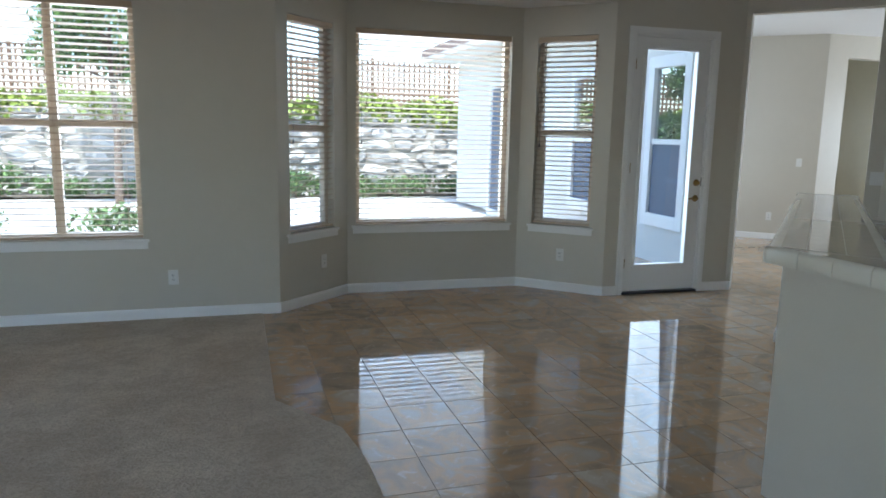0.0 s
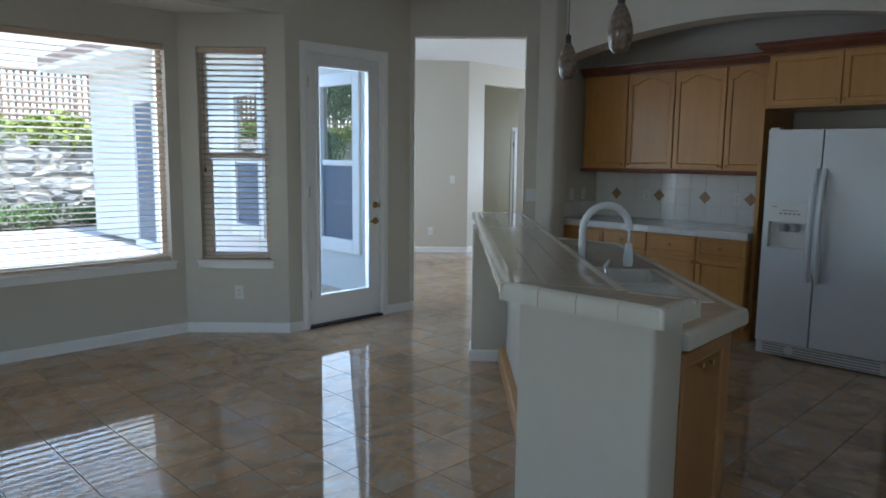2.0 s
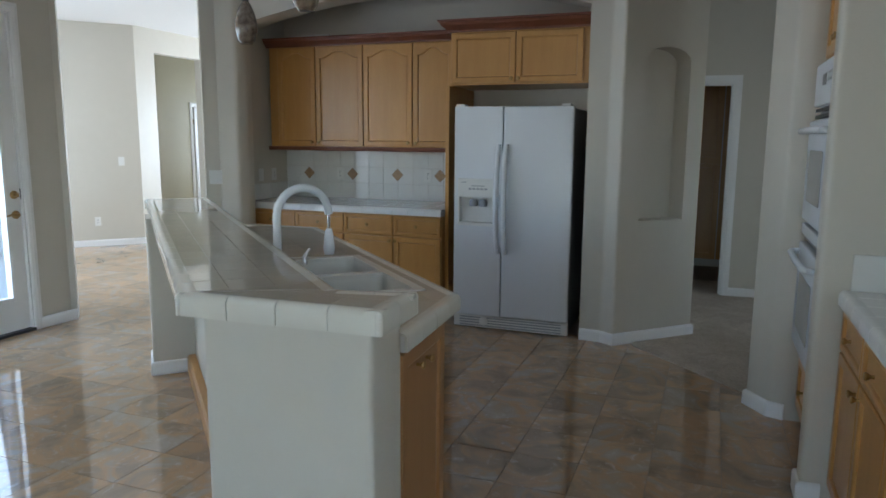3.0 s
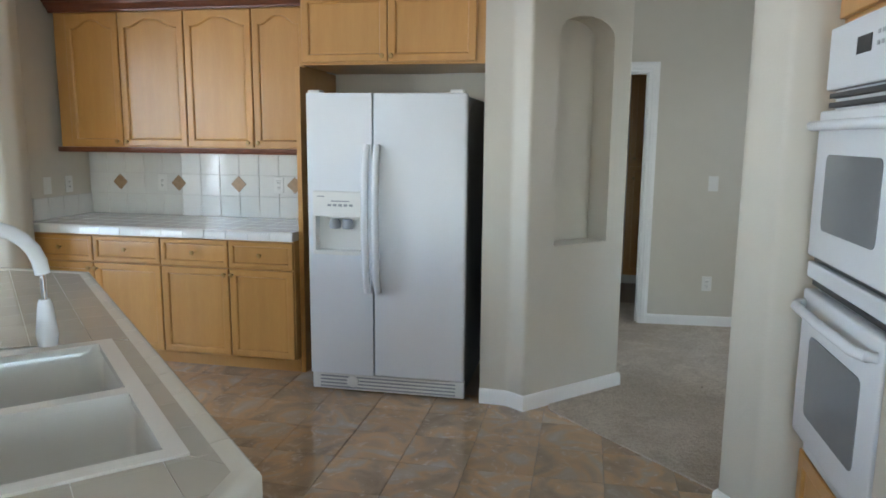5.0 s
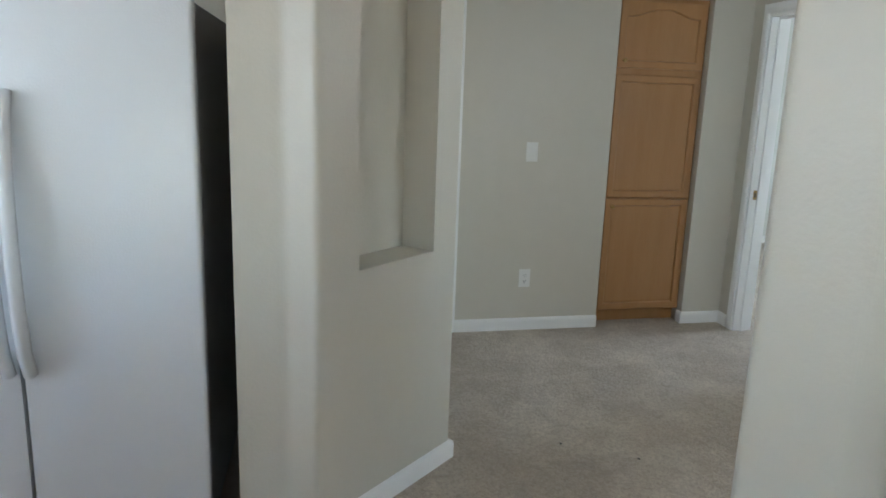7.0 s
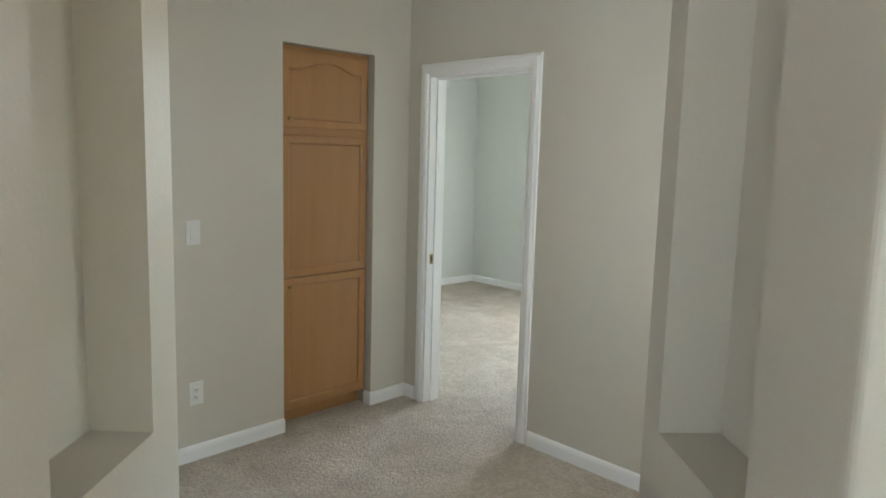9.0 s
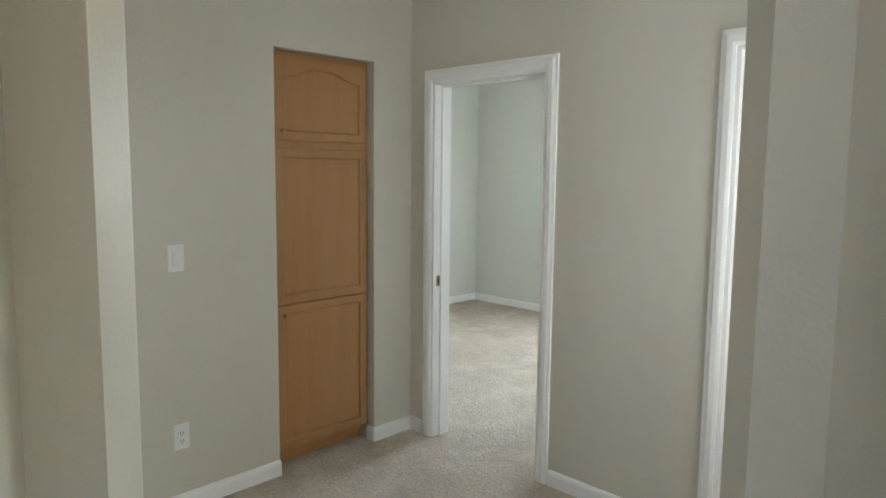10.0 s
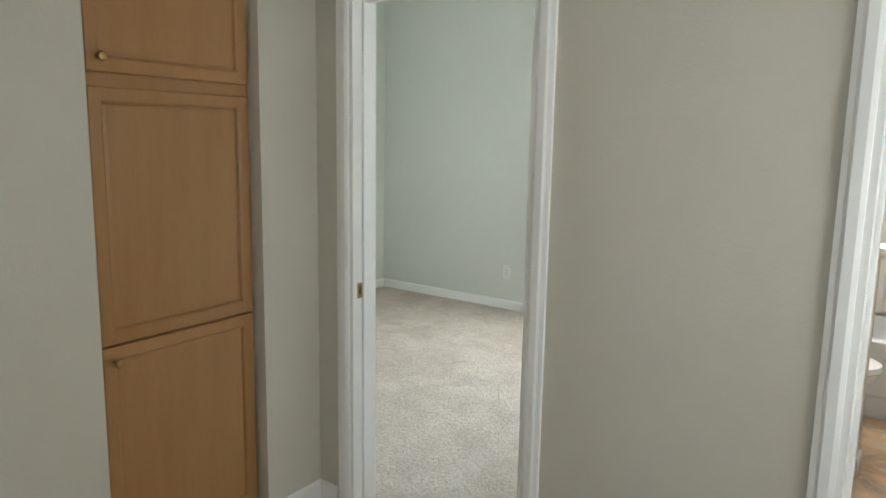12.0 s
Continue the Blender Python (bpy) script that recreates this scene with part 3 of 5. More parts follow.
for x0, x1, z0, z1 in ((gx0 - 0.02, gx0 + 0.012, gz0 - 0.02, gz1 + 0.02), (gx1 - 0.012, gx1 + 0.02, gz0 - 0.02, gz1 + 0.02), (gx0 + 0.012, gx1 - 0.012, gz0 - 0.02, gz0 + 0.012), (gx0 + 0.012, gx1 - 0.012, gz1 - 0.012, gz1 + 0.02)):
    box(bm, x0, x1, 0.012, 0.07, z0, z1, bevel=0.004)
part("glazing_bead", bm, TRIM, leaf)
pane = part("pane", boxed(gx0 + 0.01, gx1 - 0.01, 0.038, 0.044, gz0 + 0.01, gz1 - 0.01), GLASS, leaf)
pane.visible_shadow = False
for z in (0.25, 1.15, 2.08):
    hinge(back, 0.012, 0.012, z)
for nm, z in (("deadbolt", 1.055), ("door_handle", 0.905)):
    bm = bmesh.new()
    lathe(bm, [(0.032, 0), (0.032, 0.004), (0.027, 0.009), (0.014, 0.012), (0.012, 0.04)], 20)
    if nm == "door_handle":
        tube(bm, [(0, 0, 0.036), (-0.03, 0.002, 0.04), (-0.07, 0.004, 0.04), (-0.1, -0.004, 0.036)], [0.011, 0.01, 0.008, 0.006], 10)
    else:
        box(bm, -0.006, 0.006, -0.016, 0.016, 0.035, 0.05, bevel=0.003)
    part(nm, bm, BRASS, back, "polished brass", m=pose(0.755, 0.02, z, 90, 0, 0), smooth=True)
part("alarm_plate", boxed(0.803, 0.812, 0.012, 0.018, 1.02, 1.1), DARK, back)


def window(name, a, b, s0, s1, z0, z1, mullion=(), rail=None, thick=0.14, blind=True, label="", slat_tilt=-12, frame_mat=None):
    """A window in the wall face from a to b: frame, panes, sill, and a blind that hangs in its reveal."""
    a, b = Vector(a), Vector(b)
    ang = math.degrees(math.atan2(b.y - a.y, b.x - a.x))
    d = (b - a).normalized()
    p = a + d * s0
    w, h = s1 - s0, z1 - z0
    ob = thing(name, pose(p.x, p.y, z0, 0, 0, ang), label, "window")
    ob["kind"] = "structure"
    fm = frame_mat or VINYL
    bm = bmesh.new()
    f, y0, y1 = 0.045, 0.075, 0.135
    for x0, x1, lo, hi in ((0, f, 0, h), (w - f, w, 0, h), (f, w - f, 0, f), (f, w - f, h - f, h)):
        box(bm, x0, x1, y0, y1, lo, hi, bevel=0.004)
    part("window_frame", bm, fm, ob)
    xs = [f, *mullion, w - f]
    for i, x in enumerate(mullion):
        part("mullion", boxed(x - 0.03, x + 0.03, y0 - 0.004, y1, f, h - f, bevel=0.004), fm, ob)
    if rail:
        for x0, x1 in zip(xs, xs[1:]):
            part("meeting_rail", boxed(x0 + 0.002, x1 - 0.002, y0 - 0.008, y1 - 0.02, rail - z0 - 0.025, rail - z0 + 0.025, bevel=0.004), fm, ob)
            if x1 > w - 0.06 or len(xs) > 2:
                part("lower_sash", boxed(x0 + 0.0, x0 + 0.035, y0 - 0.006, y1 - 0.025, f, rail - z0 - 0.03, bevel=0.003), fm, ob)
    for x0, x1 in zip(xs, xs[1:]):
        g = part("pane", boxed(x0, x1, 0.108, 0.113, f, h - f), GLASS, ob)
        g.visible_shadow = False
    bm = bmesh.new()
    box(bm, -0.04, w + 0.04, -0.028, 0.074, -0.024, -0.001, bevel=0.005)
    box(bm, -0.03, w + 0.03, -0.016, -0.001, -0.075, -0.024, bevel=0.004)
    part("window_sill", bm, TRIM, ob, "white painted sill")
    if blind:
        bl = thing("window_blind", pose(p.x, p.y, z0, 0, 0, ang), "wooden slatted window blind, lowered, slats open", "blind", "window blinds")
        part("headrail", boxed(0.004, w - 0.004, 0.005, 0.055, h - 0.05, h - 0.003, bevel=0.004), BLIND, bl)
        part("bottom_rail", boxed(0.006, w - 0.006, 0.012, 0.05, 0.012, 0.03, bevel=0.004), BLIND, bl)
        pitch = 0.0455
        slat = bmesh.new()
        rows = ((-0.024, 0.0), (-0.012, 0.0022), (0.0, 0.003), (0.012, 0.0022), (0.024, 0.0))
        top = [[slat.verts.new((x, y, z + 0.0012)) for y, z in rows] for x in (0.008, w - 0.008)]
        low = [[slat.verts.new((x, y, z - 0.0012)) for y, z in rows] for x in (0.008, w - 0.008)]
        for k in range(4):
            slat.faces.new((top[0][k], top[1][k], top[1][k + 1], top[0][k + 1]))
            slat.faces.new((low[0][k], low[0][k + 1], low[1][k + 1], low[1][k]))
        for k in (0, 4):
            slat.faces.new((top[0][k], low[0][k], low[1][k], top[1][k]))
        me = mesh_of("slat", slat, BLIND)
        z = 0.06
        while z < h - 0.06:
            o = new("slat", me)
            o.parent = bl
            o.matrix_basis = pose(0, 0.031, z, slat_tilt, 0, 0)
            z += pitch
        for x in ((0.09, w - 0.09) if w < 0.8 else (0.1, w * 0.5, w - 0.1)):
            for y in (0.008, 0.054):
                part("ladder_cord", boxed(x - 0.001, x + 0.001, y - 0.001, y + 0.001, 0.03, h - 0.05), BLIND, bl)
        bm = bmesh.new()
        lathe(bm, [(0.003, 0), (0.008, 0.004), (0.006, 0.03), (0.002, 0.036)], 8, (0.05, -0.002, h * 0.42))
        box(bm, 0.049, 0.051, -0.003, -0.001, h * 0.42 + 0.03, h - 0.05)
        part("pull_cord", bm, DARK, bl, "dark cord tassel")
    return ob


window("window_1", (-7.0, 5.9), LEFT, 5.45, 6.59, 0.635, 2.38, mullion=(0.56,), rail=1.5, label="vinyl window with sliding sashes beside the carpet")
window("window_2", LEFT, BAY_L, 0.13, 0.70, 0.635, 2.38, rail=1.5, label="narrow sash window in the bay")
window("window_3", BAY_L, BAY_R, 0.08, 1.555, 0.63, 2.38, label="wide picture window in the bay")
window("window_4", BAY_R, JOG, 0.147, 0.717, 0.63, 2.375, rail=1.5, label="narrow sash window in the bay")
window("window_10", (11.5, 8.43), (11.5, 5.17), 1.1, 2.5, 0.6, 2.3, blind=False, label="plain vinyl window of the far room", frame_mat=VINYL_WHITE)
window("window_11", (10.7, -4.4), (7.0, -4.4), 2.05, 3.25, 0.95, 2.25, mullion=(0.6,), blind=False, label="plain vinyl window of the bedroom", frame_mat=VINYL_WHITE)
# assumed window, added so the south fill lamp has an opening
window("fill_window_12", (2.0, -2.5), (-7.0, -2.5), 2.4, 5.0, 0.5, 2.4, mullion=(0.87, 1.73), blind=False, label="wide vinyl window added unseen in the living room for fill light")
# unseen opening added for the lamp that fills the east wall
window("fill_window_13", (5.25, SY), (5.25, -0.15), 0.15, 0.75, 0.9, 2.1, blind=False, label="plain vinyl window added unseen at the side of the hall for fill light", frame_mat=VINYL_WHITE)
# made only to hold the hall's north fill lamp; never in view
window("fill_window_9", (6.9, 2.3), (PX, 2.3), 0.2, 0.9, 1.05, 2.15, blind=False, label="plain vinyl window added unseen at the end of the hall for fill light", frame_mat=VINYL_WHITE)


# electric plates
def plate(name, m, label, wide=0.075, high=0.118, kind="outlet"):
    ob = thing(name, m, label, "outlet" if kind == "outlet" else "light switch")
    part("cover_plate", boxed(-wide / 2, wide / 2, -0.006, 0, -high / 2, high / 2, bevel=0.003), PLASTIC, ob)
    n = max(1, round((wide - 0.02) / 0.05))
    for k in range(n):
        x = (k - (n - 1) / 2) * 0.046
        if kind == "outlet":
            part("receptacle", boxed(x - 0.017, x + 0.017, -0.009, -0.005, -0.034, 0.034, bevel=0.002), PLASTIC, ob)
            for z in (-0.018, 0.018):
                bm = bmesh.new()
                box(bm, x - 0.008, x - 0.005, -0.0096, -0.0088, z - 0.005, z + 0.006)
                box(bm, x + 0.005, x + 0.008, -0.0096, -0.0088, z - 0.005, z + 0.006)
                box(bm, x - 0.002, x + 0.002, -0.0096, -0.0088, z - 0.012, z - 0.008)
                part("slot", bm, DARK, ob)
        else:
            part("rocker", boxed(x - 0.016, x + 0.016, -0.01, -0.005, -0.033, 0.033, bevel=0.003), PLASTIC, ob)
    return ob


plate("wall_outlet", place(-0.21, 5.9, 0.33, -90), "white wall outlet above the baseboard")
bay_ang = math.degrees(math.atan2(-0.6, 0.63))
plate("wall_outlet", pose(3.235, 6.191, 0.35, 0, 0, bay_ang), "white wall outlet below the bay window")
plate("wall_outlet", pose(1.0, 6.272, 0.35, 0, 0, math.degrees(math.atan2(0.6, 0.645))), "white wall outlet below the bay window")
plate("light_switch", pose(*east(0.38), 1.155, 0, 0, EAST), "white rocker switch on the hall wall", kind="switch")
plate("wall_outlet", pose(*east(0.38), 0.352, 0, 0, EAST), "white wall outlet on the hall wall")
op_ang = math.degrees(math.atan2(-0.86, 0.83))
plate("light_switch", pose(5.727, 5.044, 1.15, 0, 0, op_ang), "white double rocker switch beside the opening", wide=0.12, kind="switch")
plate("light_switch", place(6.35, 5.03, 1.14, -90), "white rocker switch above the counter", kind="switch")
plate("wall_outlet", place(6.56, 5.03, 1.14, -90), "white wall outlet above the counter")
plate("wall_outlet", place(9.23, -4.4, 0.34, 90), "white wall outlet in the bedroom")
plate("wall_outlet", pose(7.95, 8.82, 0.34, 0, 0, math.degrees(math.atan2(-2.07, 2.28))), "white wall outlet in the far room")
plate("light_switch", pose(8.2, 8.593, 1.15, 0, 0, math.degrees(math.atan2(-2.07, 2.28))), "white rocker switch in the far room", kind="switch")
bm = bmesh.new()
prism(bm, [(4.9, 5.905), (4.93, 5.87), (4.958, 5.887), (5.196, 6.249), (5.15, 6.249), (4.97, 6.0), (4.9, 6.0)], 0, H)
solid("wall_corner", bm, PAINT, "painted plaster wall end", "wall", "structure")


# ---- cabinets ----
def panel_door(w, h, arch=0.0, stile=0.055, t=0.02):
    """A framed door with a raised panel, its front towards -y; arch: rise of the panel's cathedral top."""
    bm = bmesh.new()
    n = 12

    def loop(inset, y, rise):
        pts = [(inset, inset), (w - inset, inset)]
        top = h - inset - rise
        for k in range(n + 1):
            s = k / n
            x = (w - inset) + (2 * inset - w) * s
            e = min(1.0, max(0.0, (0.5 - abs(s - 0.5)) / 0.5 * 1.25 - 0.12))
            pts.append((x, top + rise * (3 * e * e - 2 * e ** 3)))
        return [bm.verts.new((x, y, z)) for x, z in pts]

    loops = [loop(0.0, 0.0, 0), loop(0.0, -t + 0.004, 0), loop(0.004, -t, 0), loop(stile - 0.006, -t, arch), loop(stile, -t + 0.003, arch),
             loop(stile + 0.004, -t + 0.012, arch), loop(stile + 0.016, -t + 0.0105, arch)]
    for a, b in zip(loops, loops[1:]):
        for k in range(len(a)):
            bm.faces.new((a[k], a[(k + 1) % len(a)], b[(k + 1) % len(b)], b[k]))
    bm.faces.new(loops[-1])
    bm.faces.new(loops[0][::-1])
    return bm


def knob(parent, x, z, y=-0.02):
    bm = bmesh.new()
    lathe(bm, [(0.007, 0), (0.006, 0.01), (0.012, 0.018), (0.015, 0.024), (0.012, 0.029), (0.004, 0.031)], 12)
    return part("knob", bm, BRASS, parent, "small aged brass knob", m=pose(x, y, z, 90, 0, 0), smooth=True)


def cabinet(name, m, w, h, d, fronts, label, group="", toe=0.0, z_low=0.0, wood=None):
    """A box of maple with fronts: (kind, x0, x1, z0, z1, arch, knob x, knob z)."""
    ob = thing(name, m, label, "cabinet", group)
    bm = bmesh.new()
    box(bm, 0, w, 0.0, d, z_low + toe, h, bevel=0.002)
    part("body", bm, wood or MAPLE, ob)
    if toe:
        part("toe_kick", boxed(0.0, w, 0.06, d, 0, toe), wood or MAPLE, ob)
    for kind, x0, x1, z0, z1, arch, kx, kz in fronts:
        f = part(kind, panel_door(x1 - x0, z1 - z0, arch, stile=0.045 if kind == "door" else 0.03), wood or MAPLE, ob, m=pose(x0, -0.001, z0))
        if kx is not None:
            knob(f, kx - x0, kz - z0, -0.02)
    return ob


# base units along the back wall
XB, XW = 6.12, 6.8
units = [(4.985, 4.51), (4.51, 4.02), (4.02, 3.545), (3.545, 3.108)]
for k, (ya, yb) in enumerate(units):
    w = ya - yb
    kx = w - 0.025 if k % 2 == 0 else 0.025
    cabinet("base_cabinet", place(XB, ya, 0, 180), w, 0.855, XW - XB - 0.004,
            [("drawer", 0.0045, w - 0.0045, 0.677, 0.845, 0, w / 2, 0.762), ("door", 0.0045, w - 0.0045, 0.1, 0.666, 0, kx, 0.63)],
            "honey maple base cabinet with one drawer above a door", "kitchen base cabinets", toe=0.095)
# upper units
XU = 6.46
ups = [(4.975, 4.475), (4.475, 3.99), (3.99, 3.51), (3.51, 3.135)]
for k, (ya, yb) in enumerate(ups):
    w = ya - yb
    kx = w - 0.035 if k % 2 == 0 else 0.035
    x0 = 0.1 if k == 0 else 0.0045
    cabinet("wall_cabinet", place(XU, ya, 1.4, 180), w, 0.92, XW - XU - 0.004, [("door", x0, w - 0.0045, 0.02, 0.9, 0.055, kx, 0.05)],
            "honey maple wall cabinet with an arched raised panel door", "kitchen wall cabinets")
over = cabinet("wall_cabinet", place(6.18, 3.06, 1.915, 180), 1.125, 0.42, XW - 6.18 - 0.004,
               [("door", 0.01, 0.5375, 0.015, 0.4, 0.0, 0.512, 0.045), ("door", 0.5425, 1.06, 0.015, 0.4, 0.0, 0.568, 0.045)],
               "honey maple cabinet with two doors above the refrigerator", "kitchen wall cabinets")


def crown(pts, z, big=1.0):
    bm = bmesh.new()
    s = big
    section = [(0, 0), (0.012 * s, 0), (0.014 * s, 0.012 * s), (0.03 * s, 0.028 * s), (0.05 * s, 0.045 * s), (0.056 * s, 0.062 * s), (0.068 * s, 0.066 * s), (0.068 * s, 0.08 * s), (0, 0.08 * s)]
    sweep(bm, section, [(x, y, z) for x, y in pts])
    return solid("crown_moulding", bm, CHERRY, "dark stained crown moulding on the wall cabinets", "moulding")


crown([(XU - 0.022, 4.985), (XU - 0.022, 3.14)], 2.305)
crown([(XW - 0.2, 3.065), (6.158, 3.065), (6.158, 1.93)], 2.325, 1.15)
bm = bmesh.new()
sweep(bm, [(0, 0), (0.02, 0), (0.026, 0.01), (0.022, 0.02), (0.024, 0.034), (0, 0.036)], [(XU - 0.004, 4.985, 1.375), (XU - 0.004, 3.14, 1.375)])
solid("light_rail", bm, CHERRY, "dark stained light rail under the wall cabinets", "moulding")
part("side_panel", boxed(6.17, XW - 0.004, 3.068, 3.1, 0.0, 1.91, bevel=0.003), MAPLE, over, "maple end panel beside the refrigerator", m=over.matrix_basis.inverted())
bm = bmesh.new()
tube(bm, [(6.5, 4.75, 2.4), (6.5, 4.35, 2.405)], 0.016, 10)
solid("fluorescent_tube", bm, PLASTIC, "white tube lying on top of the wall cabinets", "lamp", smooth=True)


# ---- tiled tops ----
def tile_mesh(a, b, h, mat, bevel=0.003):
    return mesh_of("tile", boxed(0, a, 0, b, -h, 0, bevel=bevel, seg=1), mat)


def tile_field(parent, m, w, h, a, b, mat, gap=0.003, deep=0.006, skip=None, name="tile"):
    """Square tiles over a rectangle w x h in the parent's local plane m (x, y in plane, z out)."""
    cache = {}
    ny = math.ceil(round(h / b, 3))
    nx = math.ceil(round(w / a, 3))
    for j in range(ny):
        for i in range(nx):
            x0, y0 = i * a, j * b
            ww, hh = round(min(a, w - x0) - gap, 4), round(min(b, h - y0) - gap, 4)
            if ww < 0.01 or hh < 0.01 or (skip and skip(x0 + ww / 2, y0 + hh / 2)):
                continue
            if (ww, hh) not in cache:
                cache[ww, hh] = tile_mesh(ww, hh, deep, mat, 0.0015)
            o = new(name, cache[ww, hh])
            o.parent = parent
            o.matrix_basis = m @ pose(x0 + gap / 2, y0 + gap / 2, 0)


# back counter and splash
top = solid("countertop", boxed(XB - 0.03, XW - 0.012, 3.102, 5.026, 0.856, 0.904), WHITE_GROUT, "white tiled countertop along the back wall", "countertop")
tile_field(top, pose(XB - 0.005, 3.102, 0.911), XW - XB - 0.007, 1.924, 0.152, 0.152, CERAMIC, deep=0.007)
edge_mesh = {}


def edge_tiles(parent, a, b, z, mat, length=0.152, high=0.055, deep=0.05):
    """Rounded nosing tiles along a counter's edge from a to b; out is to the right."""
    a, b = Vector(a), Vector(b)
    total = (b - a).length
    ang = math.degrees(math.atan2(b.y - a.y, b.x - a.x))
    n = max(1, round(total / length))
    step = total / n
    key = (round(step, 4), high, deep, mat.name)
    if key not in edge_mesh:
        bm = bmesh.new()
        section = [(0.0, 0.0), (0.0, -0.012), (deep - 0.012, -0.012), (deep - 0.012, -high), (deep, -high), (deep, -0.014), (deep - 0.005, -0.004), (deep - 0.014, 0.003), (deep - 0.03, 0.003)]
        rings = [[bm.verts.new((x, -(o - deep + 0.012), z0)) for o, z0 in section] for x in (0.0015, step - 0.0015)]
        k = len(section)
        for j in range(k):
            bm.faces.new((rings[0][j], rings[0][(j + 1) % k], rings[1][(j + 1) % k], rings[1][j]))
        bm.faces.new(rings[0])
        bm.faces.new(rings[1][::-1])
        edge_mesh[key] = mesh_of("edge_tile", bm, mat, True)
    for i in range(n):
        p = a + (b - a).normalized() * step * i
        o = new("edge_tile", edge_mesh[key])
        o.parent = parent
        o.matrix_basis = parent.matrix_basis.inverted() @ pose(p.x, p.y, z, 0, 0, ang)


edge_tiles(top, (XB - 0.031, 5.026), (XB - 0.031, 3.102), 0.911, CERAMIC)
splash = solid("backsplash", boxed(XW - 0.012, XW - 0.006, 3.102, 5.024, 0.905, 1.372), WHITE_GROUT, "white glazed tile backsplash with brown stone diamonds", "backsplash")
to_wall = pose(XW - 0.0185, 5.024, 0.912, 90, 0, -90)
diamonds = (4.765, 4.285, 3.81, 3.38)


tile_field(splash, to_wall, 1.922, 0.458, 0.1525, 0.1525, CERAMIC, deep=0.006)
for y in diamonds:
    bm = bmesh.new()
    box(bm, -0.042, 0.042, -0.042, 0.042, -0.004, 0.003, bevel=0.0015)
    part("diamond_tile", bm, ACCENT, splash, "brown stone diamond", m=pose(XW - 0.0195, y, 1.15, 0, -90, 0) @ pose(0, 0, 0, 0, 0, 45))
for y in (4.415, 3.5):
    plate("wall_outlet", place(XW - 0.019, y, 1.15, 180), "white wall outlet in the backsplash")
side = solid("side_splash", boxed(6.2, XW - 0.013, 5.018, 5.026, 0.905, 1.06), WHITE_GROUT, "white tile splash on the side wall", "backsplash")
tile_field(side, pose(XW - 0.02, 5.0175, 0.912, 90, 0, 180), 0.58, 0.148, 0.15, 0.148, CERAMIC, deep=0.006)


# ---- refrigerator ----
PADDLE = material("grey_lever_plastic", (0.3, 0.31, 0.33), 0.4)


